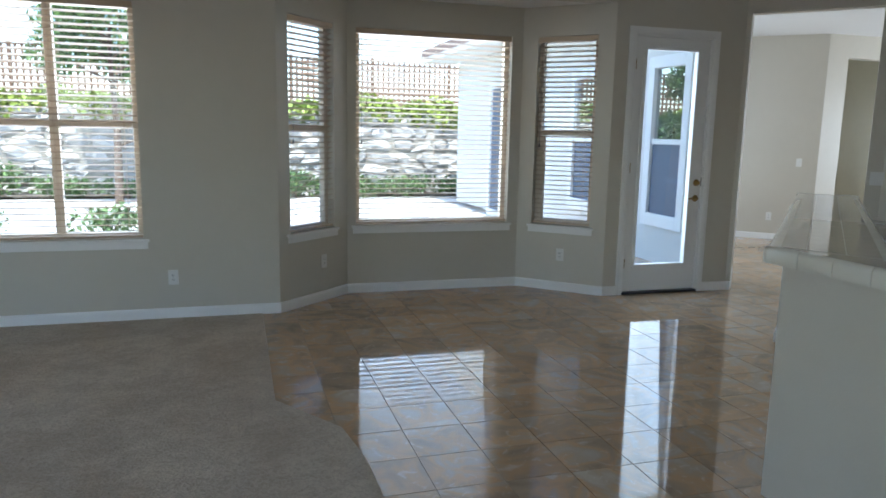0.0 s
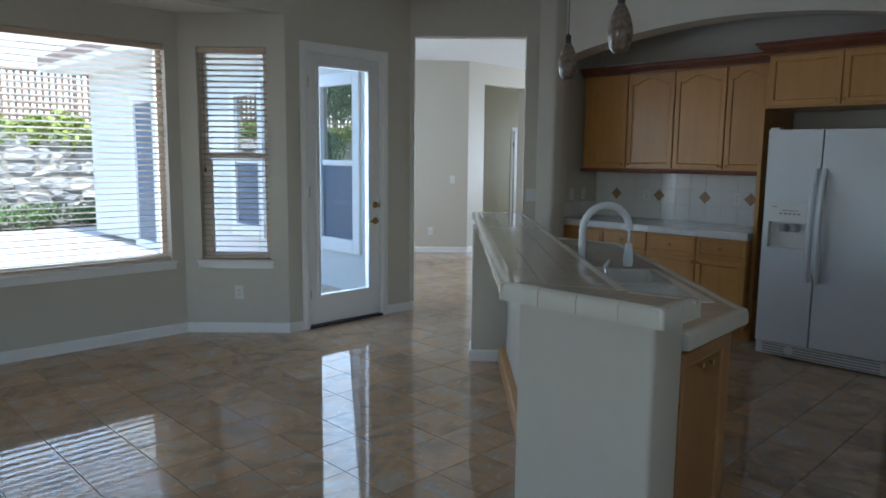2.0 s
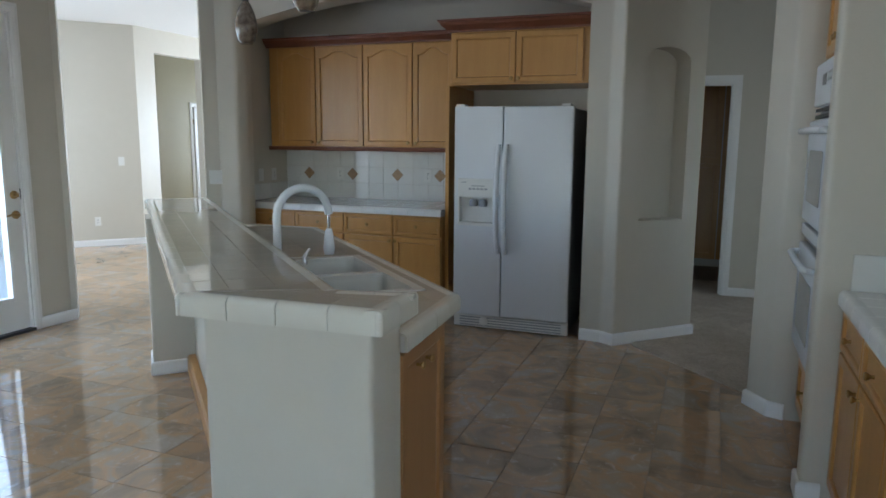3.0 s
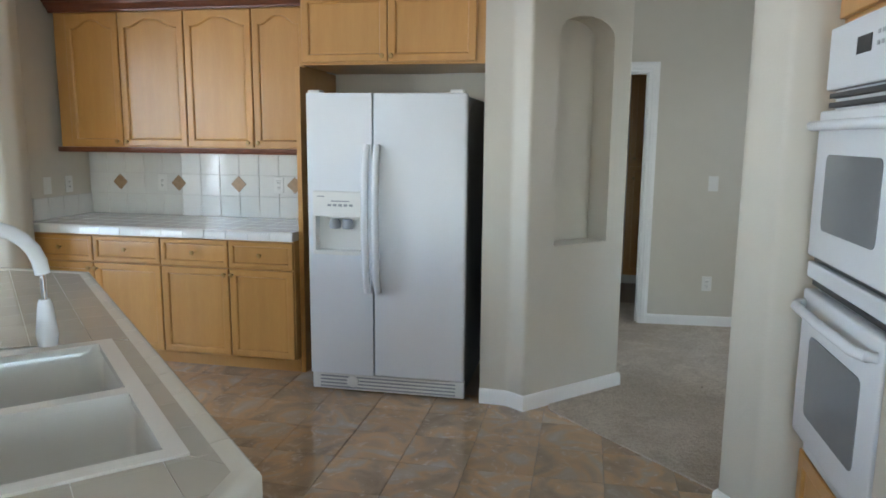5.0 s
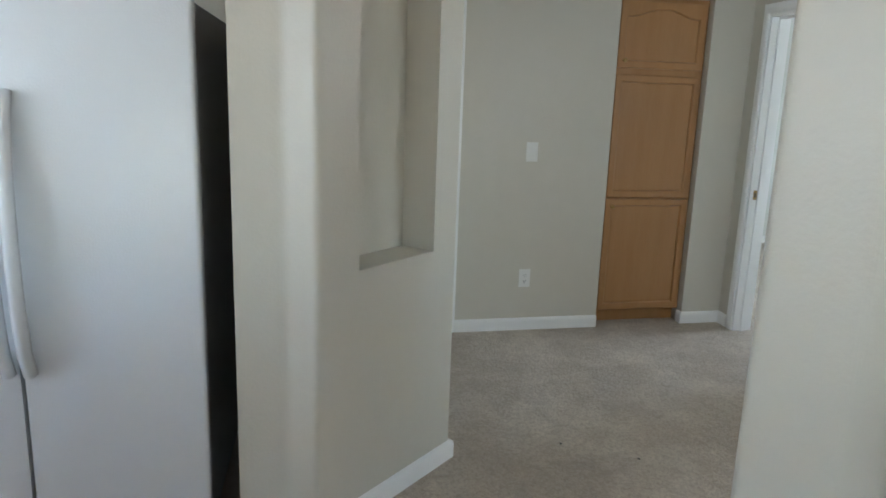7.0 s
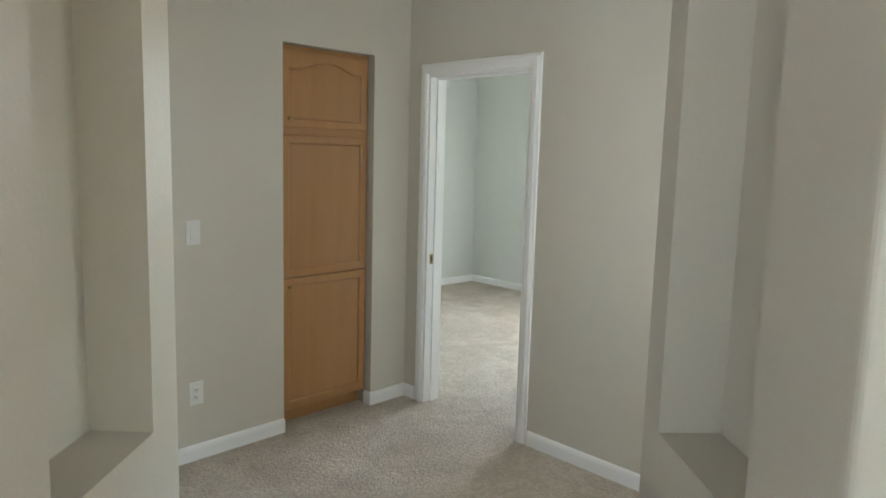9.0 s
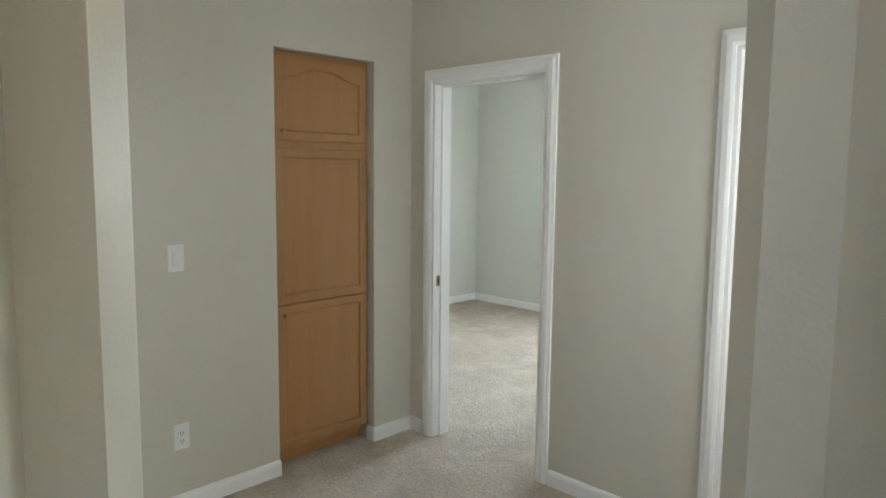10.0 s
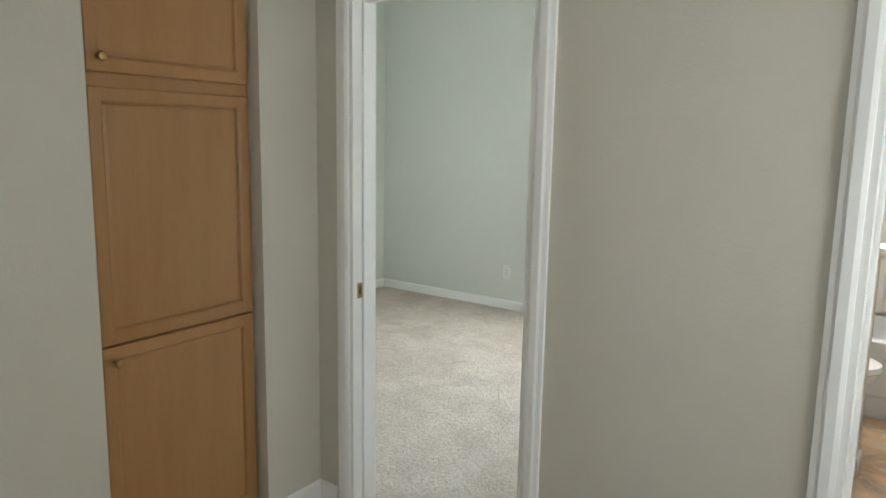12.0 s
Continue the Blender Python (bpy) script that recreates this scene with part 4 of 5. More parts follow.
def refrigerator():
    ob = thing("refrigerator", place(5.885, 2.915, 0, 180), "white side-by-side refrigerator with ice and water dispenser", "refrigerator")
    W, HT, split = 0.915, 1.735, 0.385
    part("body", boxed(0.006, W - 0.006, 0.07, 0.78, 0.03, HT - 0.015, bevel=0.006), material("grey_side", (0.2, 0.2, 0.2), 0.5, bump=(200, 0.15)), ob, "dark grey cabinet side")
    for nm, x0, x1 in (("freezer_door", 0.0, split - 0.004), ("door", split + 0.004, W)):
        bm = bmesh.new()
        if nm == "door":
            box(bm, x0, x1, 0.0, 0.065, 0.115, HT, bevel=0.012, seg=3)
        else:
            z0, z1, a, b = 0.85, 1.045, 0.045, 0.318
            for q in ((x0, x1, 0.115, z0), (x0, x1, z1, HT), (x0, a, z0, z1), (b, x1, z0, z1)):
                box(bm, q[0], q[1], 0.0, 0.065, q[2], q[3])
        d = part(nm, bm, ENAMEL, ob, smooth=nm == "door")
        x = split - 0.03 if nm == "freezer_door" else split + 0.03
        bm = bmesh.new()
        pts = []
        for k in range(13):
            s = k / 12
            pts.append((x, -0.012 - 0.05 * math.sin(math.pi * s) ** 0.5, 0.62 + 0.83 * s))
        tube(bm, pts, [0.021] * 13, 12)
        part("handle", bm, ENAMEL, d, "long bowed white handle", smooth=True)
    disp = part("dispenser", boxed(0.03, 0.335, -0.008, 0.002, 1.045, 1.19, bevel=0.006), PLASTIC, ob, "white dispenser panel")
    bm = bmesh.new()
    box(bm, 0.045, 0.318, 0.055, 0.062, 0.85, 1.045)
    part("dispenser_back", bm, PLASTIC, disp)
    bm = bmesh.new()
    box(bm, 0.03, 0.335, -0.008, 0.06, 0.826, 0.851, bevel=0.004)
    box(bm, 0.03, 0.046, -0.008, 0.05, 0.851, 1.045)
    box(bm, 0.317, 0.335, -0.008, 0.05, 0.851, 1.045)
    part("dispenser_tray", bm, PLASTIC, disp)
    for x in (0.15, 0.225):
        bm = bmesh.new()
        lathe(bm, [(0.03, 0), (0.034, 0.012), (0.034, 0.035), (0.024, 0.055)], 14, (x, 0.03, 0.975))
        part("paddle", bm, PADDLE, disp, smooth=True)
    for k in range(5):
        part("button", boxed(0.12 + k * 0.032, 0.142 + k * 0.032, -0.0105, -0.0078, 1.105, 1.118, bevel=0.001), GREY, disp)
    part("badge", boxed(0.06, 0.1, -0.0105, -0.0078, 1.158, 1.164), GREY, disp)
    part("badge", boxed(0.14, 0.25, -0.0105, -0.0078, 1.132, 1.138), GREY, disp)
    grille = part("grille", boxed(0.0, W, 0.02, 0.06, 0.012, 0.108, bevel=0.004), PLASTIC, ob, "slotted white toe grille")
    for k in range(4):
        part("grille_slot", boxed(0.05, W - 0.05, 0.0175, 0.0205, 0.024 + k * 0.021, 0.032 + k * 0.021), GREY, grille)
    bm = bmesh.new()
    lathe(bm, [(0.036, 0), (0.036, 0.008), (0.03, 0.012)], 18)
    part("filter_cap", bm, PLASTIC, grille, m=pose(0.25, 0.021, 0.066, 90, 0, 0), smooth=True)
    for x in (0.04, W - 0.06):
        part("hinge_cover", boxed(x - 0.035, x + 0.035, 0.01, 0.09, HT - 0.001, HT + 0.018, bevel=0.005), PLASTIC, ob)
    for x in (0.05, W - 0.05):
        part("foot", boxed(x - 0.02, x + 0.02, 0.09, 0.13, 0.0, 0.03), DARK, ob)
    return ob


refrigerator()


# ---- bar with sink ----
BAR_Z = 1.05
U = Vector((math.sqrt(0.5), math.sqrt(0.5)))
V45 = Vector((-math.sqrt(0.5), math.sqrt(0.5)))
NR, NL, FL, FR, IK, INR = (2.32, 1.82), (2.30, 2.46), (4.64, 4.80), (4.95, 4.55), (2.53, 2.06), (2.58, 1.83)
bm = bmesh.new()
shrink = [(2.335, 1.835), (2.565, 1.845), (2.53, 2.075), (4.965, 4.53), (4.635, 4.785), (2.315, 2.452)]
prism(bm, shrink, BAR_Z - 0.05, BAR_Z - 0.006)
bar = solid("bar_top", bm, WHITE_GROUT, "raised breakfast bar top of glazed cream tile", "countertop")


def clip(poly, a, b):
    """The part of a convex polygon to the left of the line a to b."""
    out = []
    n = Vector((-(b[1] - a[1]), b[0] - a[0]))
    for p, q in zip(poly, poly[1:] + poly[:1]):
        dp, dq = n.dot(p - Vector(a)), n.dot(q - Vector(a))
        if dp >= 0:
            out.append(p)
        if (dp > 0) != (dq > 0) and abs(dp - dq) > 1e-9:
            out.append(p.lerp(q, dp / (dp - dq)))
    return out


def paved(parent, quads, border, z, mat, deep=0.003, gap=0.0013, name="tile"):
    """Tiles cut to a convex border; quads are lists of plan points."""
    for quad in quads:
        poly = [Vector(p) for p in quad]
        for a, b in zip(border, border[1:] + border[:1]):
            if len(poly) > 2:
                poly = clip(poly, a, b)
        if len(poly) < 3:
            continue
        area = sum(p.x * q.y - q.x * p.y for p, q in zip(poly, poly[1:] + poly[:1])) / 2
        if area < 0.0006:
            continue
        c = sum(poly, Vector((0, 0))) / len(poly)
        poly = [c + (p - c) * (1 - gap / max((p - c).length, 0.01)) for p in poly]
        bm = bmesh.new()
        prism(bm, [tuple(p - c) for p in poly], -deep, 0)
        me = mesh_of(name, bm, mat)
        o = new(name, me)
        o.parent = parent
        o.matrix_basis = parent.matrix_basis.inverted() @ pose(c.x, c.y, z)


def grid45(origin, nu, nv, a, b):
    o = Vector(origin)
    return [[o + U * (i * a) + V45 * (j * b), o + U * ((i + 1) * a) + V45 * (j * b), o + U * ((i + 1) * a) + V45 * ((j + 1) * b), o + U * (i * a) + V45 * ((j + 1) * b)]
            for i in range(nu) for j in range(nv)]


inner = [(2.35, 1.85), (2.55, 1.86), (2.53, 2.10), (2.33, 2.44)]
field_bar = [(2.53, 2.105), (4.94, 4.515), (4.615, 4.755), (2.34, 2.46)]
paved(bar, grid45((2.5, 2.07), 24, 3, 0.152, 0.137), field_bar, BAR_Z, FIELD_TILE)
paved(bar, [[Vector((2.35 + i * 0.11, 1.84 + j * 0.152)), Vector((2.35 + (i + 1) * 0.11, 1.84 + j * 0.152)), Vector((2.35 + (i + 1) * 0.11, 1.84 + (j + 1) * 0.152)), Vector((2.35 + i * 0.11, 1.84 + (j + 1) * 0.152))] for i in range(2) for j in range(5)],
      inner, BAR_Z, FIELD_TILE)
for a, b in ((NL, NR), (NR, INR), (INR, IK), (IK, (4.98, 4.53)), ((4.98, 4.53), FL), (FL, NL)):
    d = (Vector(b) - Vector(a)).normalized()
    q = Vector((d.y, -d.x)) * -0.012
    edge_tiles(bar, Vector(a) + q, Vector(b) + q, BAR_Z, CREAM_TILE, high=0.065)
for c in (NR, INR, NL, FL):
    bm = bmesh.new()
    lathe(bm, [(0.012, -0.064), (0.012, -0.01), (0.008, -0.002), (0.002, 0.002)], 10)
    k = (Vector((3.2, 3.2)) - Vector(c)).normalized() * 0.012
    part("corner_tile", bm, CREAM_TILE, bar, m=pose(c[0] + k.x, c[1] + k.y, BAR_Z), smooth=True)

# half wall under the bar
bm = bmesh.new()
wall_line = [(2.36, 1.87), (2.56, 1.87), (2.58, 2.08), (4.86, 4.36), (4.72, 4.5), (4.46, 4.29), (4.28, 4.47), (4.07, 4.27), (4.25, 4.09), (2.66, 2.5), (2.34, 2.42)]
prism(bm, fillet(wall_line, [0.02, 0.02, 0, 0, 0.01, 0, 0.02, 0.02, 0, 0.02, 0.03]), 0, BAR_Z - 0.055)
solid("half_wall", bm, PAINT, "cream plaster half wall under the breakfast bar", "half wall", "structure", smooth=True)
baseboard([(4.28, 4.47), (4.07, 4.27), (4.25, 4.09)])
bm = bmesh.new()
sweep(bm, [(0, 0), (0.05, 0), (0.05, 0.1), (0.04, 0.115), (0, 0.115)], [(4.23, 4.075, 0), (2.68, 2.525, 0)])
solid("foot_rail", bm, MAPLE, "wooden base rail along the foot of the bar", "rail")

# lower counter with double sink
LOW_Z = 0.911
SN, SE = (3.185, 1.905), (4.715, 3.435)
sink_top = thing("sink_counter", pose(0, 0, 0), "lower tiled counter with a cast double sink", "countertop")
su, sv = 0.87, 0.375
origin = Vector((3.207, 2.067))


def uv(u, v, z):
    p = origin + U * u + V45 * v
    return (p.x, p.y, z)


e0, e1 = Vector((3.175, 1.92)), Vector((4.69, 3.435))
b0, b1 = Vector((2.6, 2.09)), Vector((4.69, 4.185))
q00, q10, q11, q01 = uv(0, 0, 0)[:2], uv(su, 0, 0)[:2], uv(su, sv, 0)[:2], uv(0, sv, 0)[:2]
regions = [[(2.6, 1.88), tuple(e0), q00, q01, tuple(b0)], [tuple(e0), tuple(e0 + U * (su + 0.1)), q10, q00],
           [q10, tuple(e0 + U * (su + 0.1)), tuple(e1), tuple(b1), q11], [q01, q11, tuple(b1), tuple(b0)]]
bm = bmesh.new()
for poly in regions:
    prism(bm, poly, 0.855, LOW_Z - 0.006)
part("slab", bm, WHITE_GROUT, sink_top)
for poly in regions:
    paved(sink_top, grid45((3.27, 0.9), 20, 14, 0.152, 0.152), poly, LOW_Z, FIELD_TILE)
for a, b in (((2.6, 1.87), SN), (SN, SE), (SE, (4.715, 4.17))):
    d = (Vector(b) - Vector(a)).normalized()
    q = Vector((d.y, -d.x)) * -0.012
    edge_tiles(sink_top, Vector(a) + q, Vector(b) + q, LOW_Z, CREAM_TILE)
sink = thing("sink", pose(origin.x, origin.y, LOW_Z, 0, 0, 45), "cream cast double bowl kitchen sink", "sink")


def bowl(bm, x0, x1, y0, y1, deep, r=0.06, lip=0.0):
    pts = fillet([(x0, y0), (x1, y0), (x1, y1), (x0, y1)], r, 6)
    loops = []
    cx, cy = (x0 + x1) / 2, (y0 + y1) / 2
    for s, z in ((1.0, 0.004), (0.985, -0.006), (0.96, -0.05), (0.93, -deep + 0.03), (0.86, -deep), (0.1, -deep - 0.006)):
        loops.append([bm.verts.new((cx + (x - cx) * s, cy + (y - cy) * s, z)) for x, y in pts])
    for a, b in zip(loops, loops[1:]):
        for k in range(len(a)):
            bm.faces.new((a[k], a[(k + 1) % len(a)], b[(k + 1) % len(b)], b[k]))
    bm.faces.new(loops[-1])
    return loops[0]


SINK = material("sink_enamel", (0.76, 0.74, 0.68), 0.12, grain=(2, (0.72, 0.7, 0.63), 0.4, (1, 1, 1)))
bm = bmesh.new()
bowl(bm, 0.025, 0.385, 0.025, sv - 0.025, 0.18)
part("bowl", bm, SINK, sink, smooth=True)
bm = bmesh.new()
bowl(bm, 0.42, su - 0.025, 0.025, sv - 0.025, 0.18)
part("bowl", bm, SINK, sink, smooth=True)
bm = bmesh.new()
for q in ((-0.005, su + 0.005, -0.005, 0.034), (-0.005, su + 0.005, sv - 0.034, sv + 0.005), (-0.005, 0.034, 0.034, sv - 0.034), (su - 0.034, su + 0.005, 0.034, sv - 0.034), (0.381, 0.424, 0.034, sv - 0.034)):
    box(bm, *q, -0.012, 0.006)
part("rim", bm, SINK, sink)
for x in (0.205, 0.632):
    bm = bmesh.new()
    lathe(bm, [(0.045, 0), (0.045, 0.004), (0.03, 0.002), (0.01, 0.001)], 16, (x, sv / 2, -0.187))
    part("drain", bm, CHROME, sink, smooth=True)

# tap
tap = thing("kitchen_tap", pose(3.45, 2.9, LOW_Z), "white gooseneck kitchen tap with pull-down spray head", "tap")
bm = bmesh.new()
lathe(bm, [(0.03, 0), (0.03, 0.012), (0.022, 0.03), (0.02, 0.05)], 18)
part("base", bm, ENAMEL, tap, smooth=True)
bm = bmesh.new()
TD = Vector((0.835, -0.55, 0)).normalized()
pts = [Vector((0, 0, 0.04)), Vector((0, 0, 0.2))]
for k in range(13):
    a = math.pi * k / 12
    pts.append(Vector((0, 0, 0.223)) + TD * (0.132 - 0.132 * math.cos(a)) + Vector((0, 0, 0.132 * math.sin(a))))
tube(bm, pts, 0.019, 14)
part("spout", bm, ENAMEL, tap, smooth=True)
e = pts[-1]
bm = bmesh.new()
tube(bm, [e + Vector((0, 0, 0.004)), e - Vector((0, 0, 0.075))], 0.008, 10)
part("hose", bm, CHROME, tap, smooth=True)
bm = bmesh.new()
tube(bm, [e - Vector((0, 0, 0.07)), e - Vector((0, 0, 0.085)), e - Vector((0, 0, 0.165)), e - Vector((0, 0, 0.195))], [0.014, 0.019, 0.028, 0.024], 14)
part("spray_head", bm, ENAMEL, tap, smooth=True)
bm = bmesh.new()
tube(bm, [(0.07, -0.1, 0.0), (0.07, -0.1, 0.035), (0.1, -0.11, 0.07)], [0.014, 0.012, 0.006], 10)
part("lever", bm, CHROME, tap, smooth=True)

# sink base cabinets under the lower counter
for k in range(3):
    w = 0.66
    p = Vector((3.165, 1.955)) + U * (0.06 + k * w)
    cabinet("sink_cabinet", pose(p.x, p.y, 0, 0, 0, 45), w, 0.69, 0.48, [("door", 0.01, w / 2 - 0.004, 0.11, 0.82, 0, w / 2 - 0.04, 0.76), ("door", w / 2 + 0.004, w - 0.01, 0.11, 0.82, 0, w / 2 + 0.04, 0.76)],
            "maple base cabinet with two doors under the sink counter", "sink base cabinets", toe=0.095)
bm = bmesh.new()
prism(bm, [(2.6, 1.925), (3.11, 1.955), (3.15, 1.99), (3.05, 2.1), (2.6, 2.1)], 0, 0.855)
# the darker maple puts this cabinet's shade into its colour
end_cab = solid("end_cabinet", bm, MAPLE_DARK, "maple end cabinet beside the half wall", "cabinet")
part("door", panel_door(0.44, 0.73, 0, 0.055), MAPLE_DARK, end_cab, m=pose(2.64, 1.925, 0.1, 0, 0, 3.3))
for x in (2.78, 2.86):
    knob(end_cab, x, 0.76, 1.915)


# ---- ovens ----
OX0, OX1, OY = 3.965, 4.765, 0.53
oven_cab = cabinet("oven_cabinet", place(OX1, OY, 0, 90), OX1 - OX0, H - 0.5, 0.6, [], "maple cabinet that holds two wall ovens", toe=0.09)
WO = OX1 - OX0
for nm, x0, x1, z0, z1, kx, kz in (("door", 0.01, WO / 2 - 0.003, 1.9, 2.42, WO / 2 - 0.04, 1.96), ("door", WO / 2 + 0.003, WO - 0.01, 1.9, 2.42, WO / 2 + 0.04, 1.96), ("drawer", 0.01, WO - 0.01, 0.1, 0.38, WO / 3, 0.25)):
    f = part(nm, panel_door(x1 - x0, z1 - z0, 0.0), MAPLE, oven_cab, m=pose(x0, -0.001, z0))
    knob(f, kx - x0, kz - z0)
    if nm == "drawer":
        knob(f, 2 * WO / 3 - x0, kz - z0)
oven = thing("double_oven", place(OX1 - 0.07, OY - 0.002, 0.4, 90), "white built-in double wall oven with dark door windows", "oven")
ow = WO - 0.11
part("fascia", boxed(0, ow, -0.03, 0.0, 0.0, 1.46, bevel=0.003), ENAMEL, oven)
panel = part("control_panel", boxed(0.0, ow, -0.062, -0.03, 1.26, 1.46, bevel=0.006), ENAMEL, oven)
part("display", boxed(ow / 2 - 0.09, ow / 2 + 0.02, -0.0645, -0.0615, 1.35, 1.4), DARK, panel)
for k in range(8):
    part("button", boxed(ow / 2 + 0.06 + (k % 4) * 0.03, ow / 2 + 0.078 + (k % 4) * 0.03, -0.0635, -0.0615, 1.36 + (k // 4) * 0.03, 1.372 + (k // 4) * 0.03), GREY, panel)
for z in (1.205, 1.235, 0.61):
    part("vent", boxed(0.02, ow - 0.02, -0.055, -0.03, z, z + 0.016), DARK, oven, "dark vent slot")
part("vent_rail", boxed(0.0, ow, -0.07, -0.03, 0.635, 0.69, bevel=0.006), ENAMEL, oven)
for z0, z1 in ((0.71, 1.195), (0.08, 0.595)):
    d = part("oven_door", boxed(0, ow, -0.075, -0.03, z0, z1, bevel=0.01, seg=3), ENAMEL, oven, smooth=True)
    bm = bmesh.new()
    prism(bm, fillet([(0.12, z0 + 0.1), (ow - 0.12, z0 + 0.1), (ow - 0.12, z1 - 0.14), (0.12, z1 - 0.14)], 0.03), 0, 0.003)
    part("door_window", bm, OVEN_GLASS, d, "grey glass door window", m=pose(0, -0.0745, 0, 90, 0, 0))
    bm = bmesh.new()
    tube(bm, [(0.03, -0.075, z1 - 0.05), (0.035, -0.1, z1 - 0.05), (0.08, -0.118, z1 - 0.05), (ow / 2, -0.124, z1 - 0.05), (ow - 0.08, -0.118, z1 - 0.05), (ow - 0.035, -0.1, z1 - 0.05), (ow - 0.03, -0.075, z1 - 0.05)], 0.016, 12)
    part("handle", bm, ENAMEL, d, "white bowed bar handle", smooth=True)
part("gap_strip", boxed(0.0, ow, -0.05, -0.03, 0.692, 0.706), DARK, oven)

plate("light_switch", place(3.839, 0.16, 1.33, 180), "dark bronze switch plate on the stub wall", kind="switch")

# cooktop counter
CX0, CX1, CY = 2.2, 3.835, 0.5
cook_top = solid("countertop", boxed(CX0, CX1, -0.105, CY + 0.015, 0.856, 0.904), WHITE_GROUT, "white tiled countertop with a cooktop let in", "countertop")
tile_field(cook_top, pose(CX0, -0.105, 0.911), CX1 - CX0, CY + 0.1, 0.152, 0.152, CERAMIC, deep=0.007)
edge_tiles(cook_top, (CX1, CY + 0.027), (CX0, CY + 0.027), 0.911, CERAMIC)
cs = solid("side_splash", boxed(3.828, 3.838, -0.105, CY, 0.912, 1.06), WHITE_GROUT, "white tile splash on the stub wall", "backsplash")
tile_field(cs, pose(3.8265, CY, 0.914, 90, 0, -90), CY + 0.1, 0.146, 0.15, 0.146, CERAMIC, deep=0.006)
x = CX1 - 0.01
for k, w in enumerate((0.42, 0.42, 0.42, 0.35)):
    cabinet("base_cabinet", place(x, CY, 0, 90), w, 0.855, 0.58, [("drawer", 0.0045, w - 0.0045, 0.677, 0.845, 0, w / 2, 0.762), ("door", 0.0045, w - 0.0045, 0.1, 0.666, 0, 0.03 if k % 2 else w - 0.03, 0.62)],
            "honey maple base cabinet with one drawer above a door", "cooktop base cabinets", toe=0.095)
    x -= w
cook = thing("cooktop", pose(3.0, 0.2, 0.912), "glass gas cooktop with cast burner grates", "cooktop")
part("plate", boxed(-0.38, 0.38, -0.26, 0.24, 0, 0.012, bevel=0.004), material("cooktop_steel", (0.5, 0.5, 0.48), 0.25, 0.6), cook)
for bx, by in ((0.24, 0.1), (0.24, -0.14), (-0.24, 0.1), (-0.24, -0.14)):
    bm = bmesh.new()
    lathe(bm, [(0.05, 0), (0.05, 0.012), (0.035, 0.02), (0.02, 0.02)], 16, (bx, by, 0.012))
    part("burner", bm, DARK, cook, smooth=True)
    bm = bmesh.new()
    for k in range(4):
        a = math.pi / 4 + k * math.pi / 2
        tube(bm, [(bx + 0.1 * math.cos(a), by + 0.1 * math.sin(a), 0.012), (bx + 0.09 * math.cos(a), by + 0.09 * math.sin(a), 0.045), (bx + 0.02 * math.cos(a), by + 0.02 * math.sin(a), 0.045)], 0.007, 6)
    part("grate", bm, DARK, cook)


# ---- pendants ----
def pendant(x, y, z):
    ob = thing("pendant_lamp", pose(x, y, z), "small pendant lamp with mottled brown glass shade, unlit", "pendant lamp", "pendants over the bar")
    bm = bmesh.new()
    lathe(bm, [(0.028, 0.0), (0.045, 0.02), (0.056, 0.07), (0.055, 0.11), (0.042, 0.16), (0.026, 0.195), (0.016, 0.21)], 20)
    part("shade", bm, SHADE, ob, smooth=True)
    bm = bmesh.new()
    lathe(bm, [(0.017, 0.208), (0.017, 0.25), (0.006, 0.262)], 12)
    part("socket", bm, DARK, ob, smooth=True)
    part("cord", boxed(-0.002, 0.002, -0.002, 0.002, 0.26, H - z), DARK, ob)
    bm = bmesh.new()
    lathe(bm, [(0.05, H - z - 0.03), (0.06, H - z - 0.01), (0.06, H - z)], 16)
    part("canopy", bm, BRASS, ob, smooth=True)


pendant(3.85, 3.32, 1.97)
pendant(3.14, 2.53, 1.975)


# ---- hall pantry cabinet ----
pw = 0.628
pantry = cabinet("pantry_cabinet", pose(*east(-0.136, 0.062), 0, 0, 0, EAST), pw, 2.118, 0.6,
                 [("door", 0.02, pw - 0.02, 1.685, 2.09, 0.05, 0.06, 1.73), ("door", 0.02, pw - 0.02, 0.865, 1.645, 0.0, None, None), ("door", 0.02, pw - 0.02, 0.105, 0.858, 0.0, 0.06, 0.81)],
                 "tall maple pantry cabinet with three doors, built into the wall", toe=0.095, wood=MAPLE_DARK)

for cx, cy in ((6.27, 0.33), (6.43, 0.62)):
    bm = bmesh.new()
    bmesh.ops.create_icosphere(bm, subdivisions=1, radius=0.006)
    bmesh.ops.scale(bm, verts=bm.verts, vec=(1.2, 0.8, 0.6))
    solid("crumb", bm, DARK, "tiny dark crumb on the carpet", "debris", m=pose(cx, cy, 0.0105, 0, 0, 35))

# ---- room behind the hall door: tall maple units ----
for k in range(3):
    cabinet("linen_cabinet", place(9.59, 2.25 - k * 0.65, 0, 180), 0.64, 2.25, 0.02, [("door", 0.02, 0.62, 1.25, 2.2, 0.05, 0.06, 1.3), ("door", 0.02, 0.62, 0.12, 1.22, 0, 0.06, 1.1)],
            "tall maple linen cabinet behind the doorway", "linen cabinets", toe=0.09)

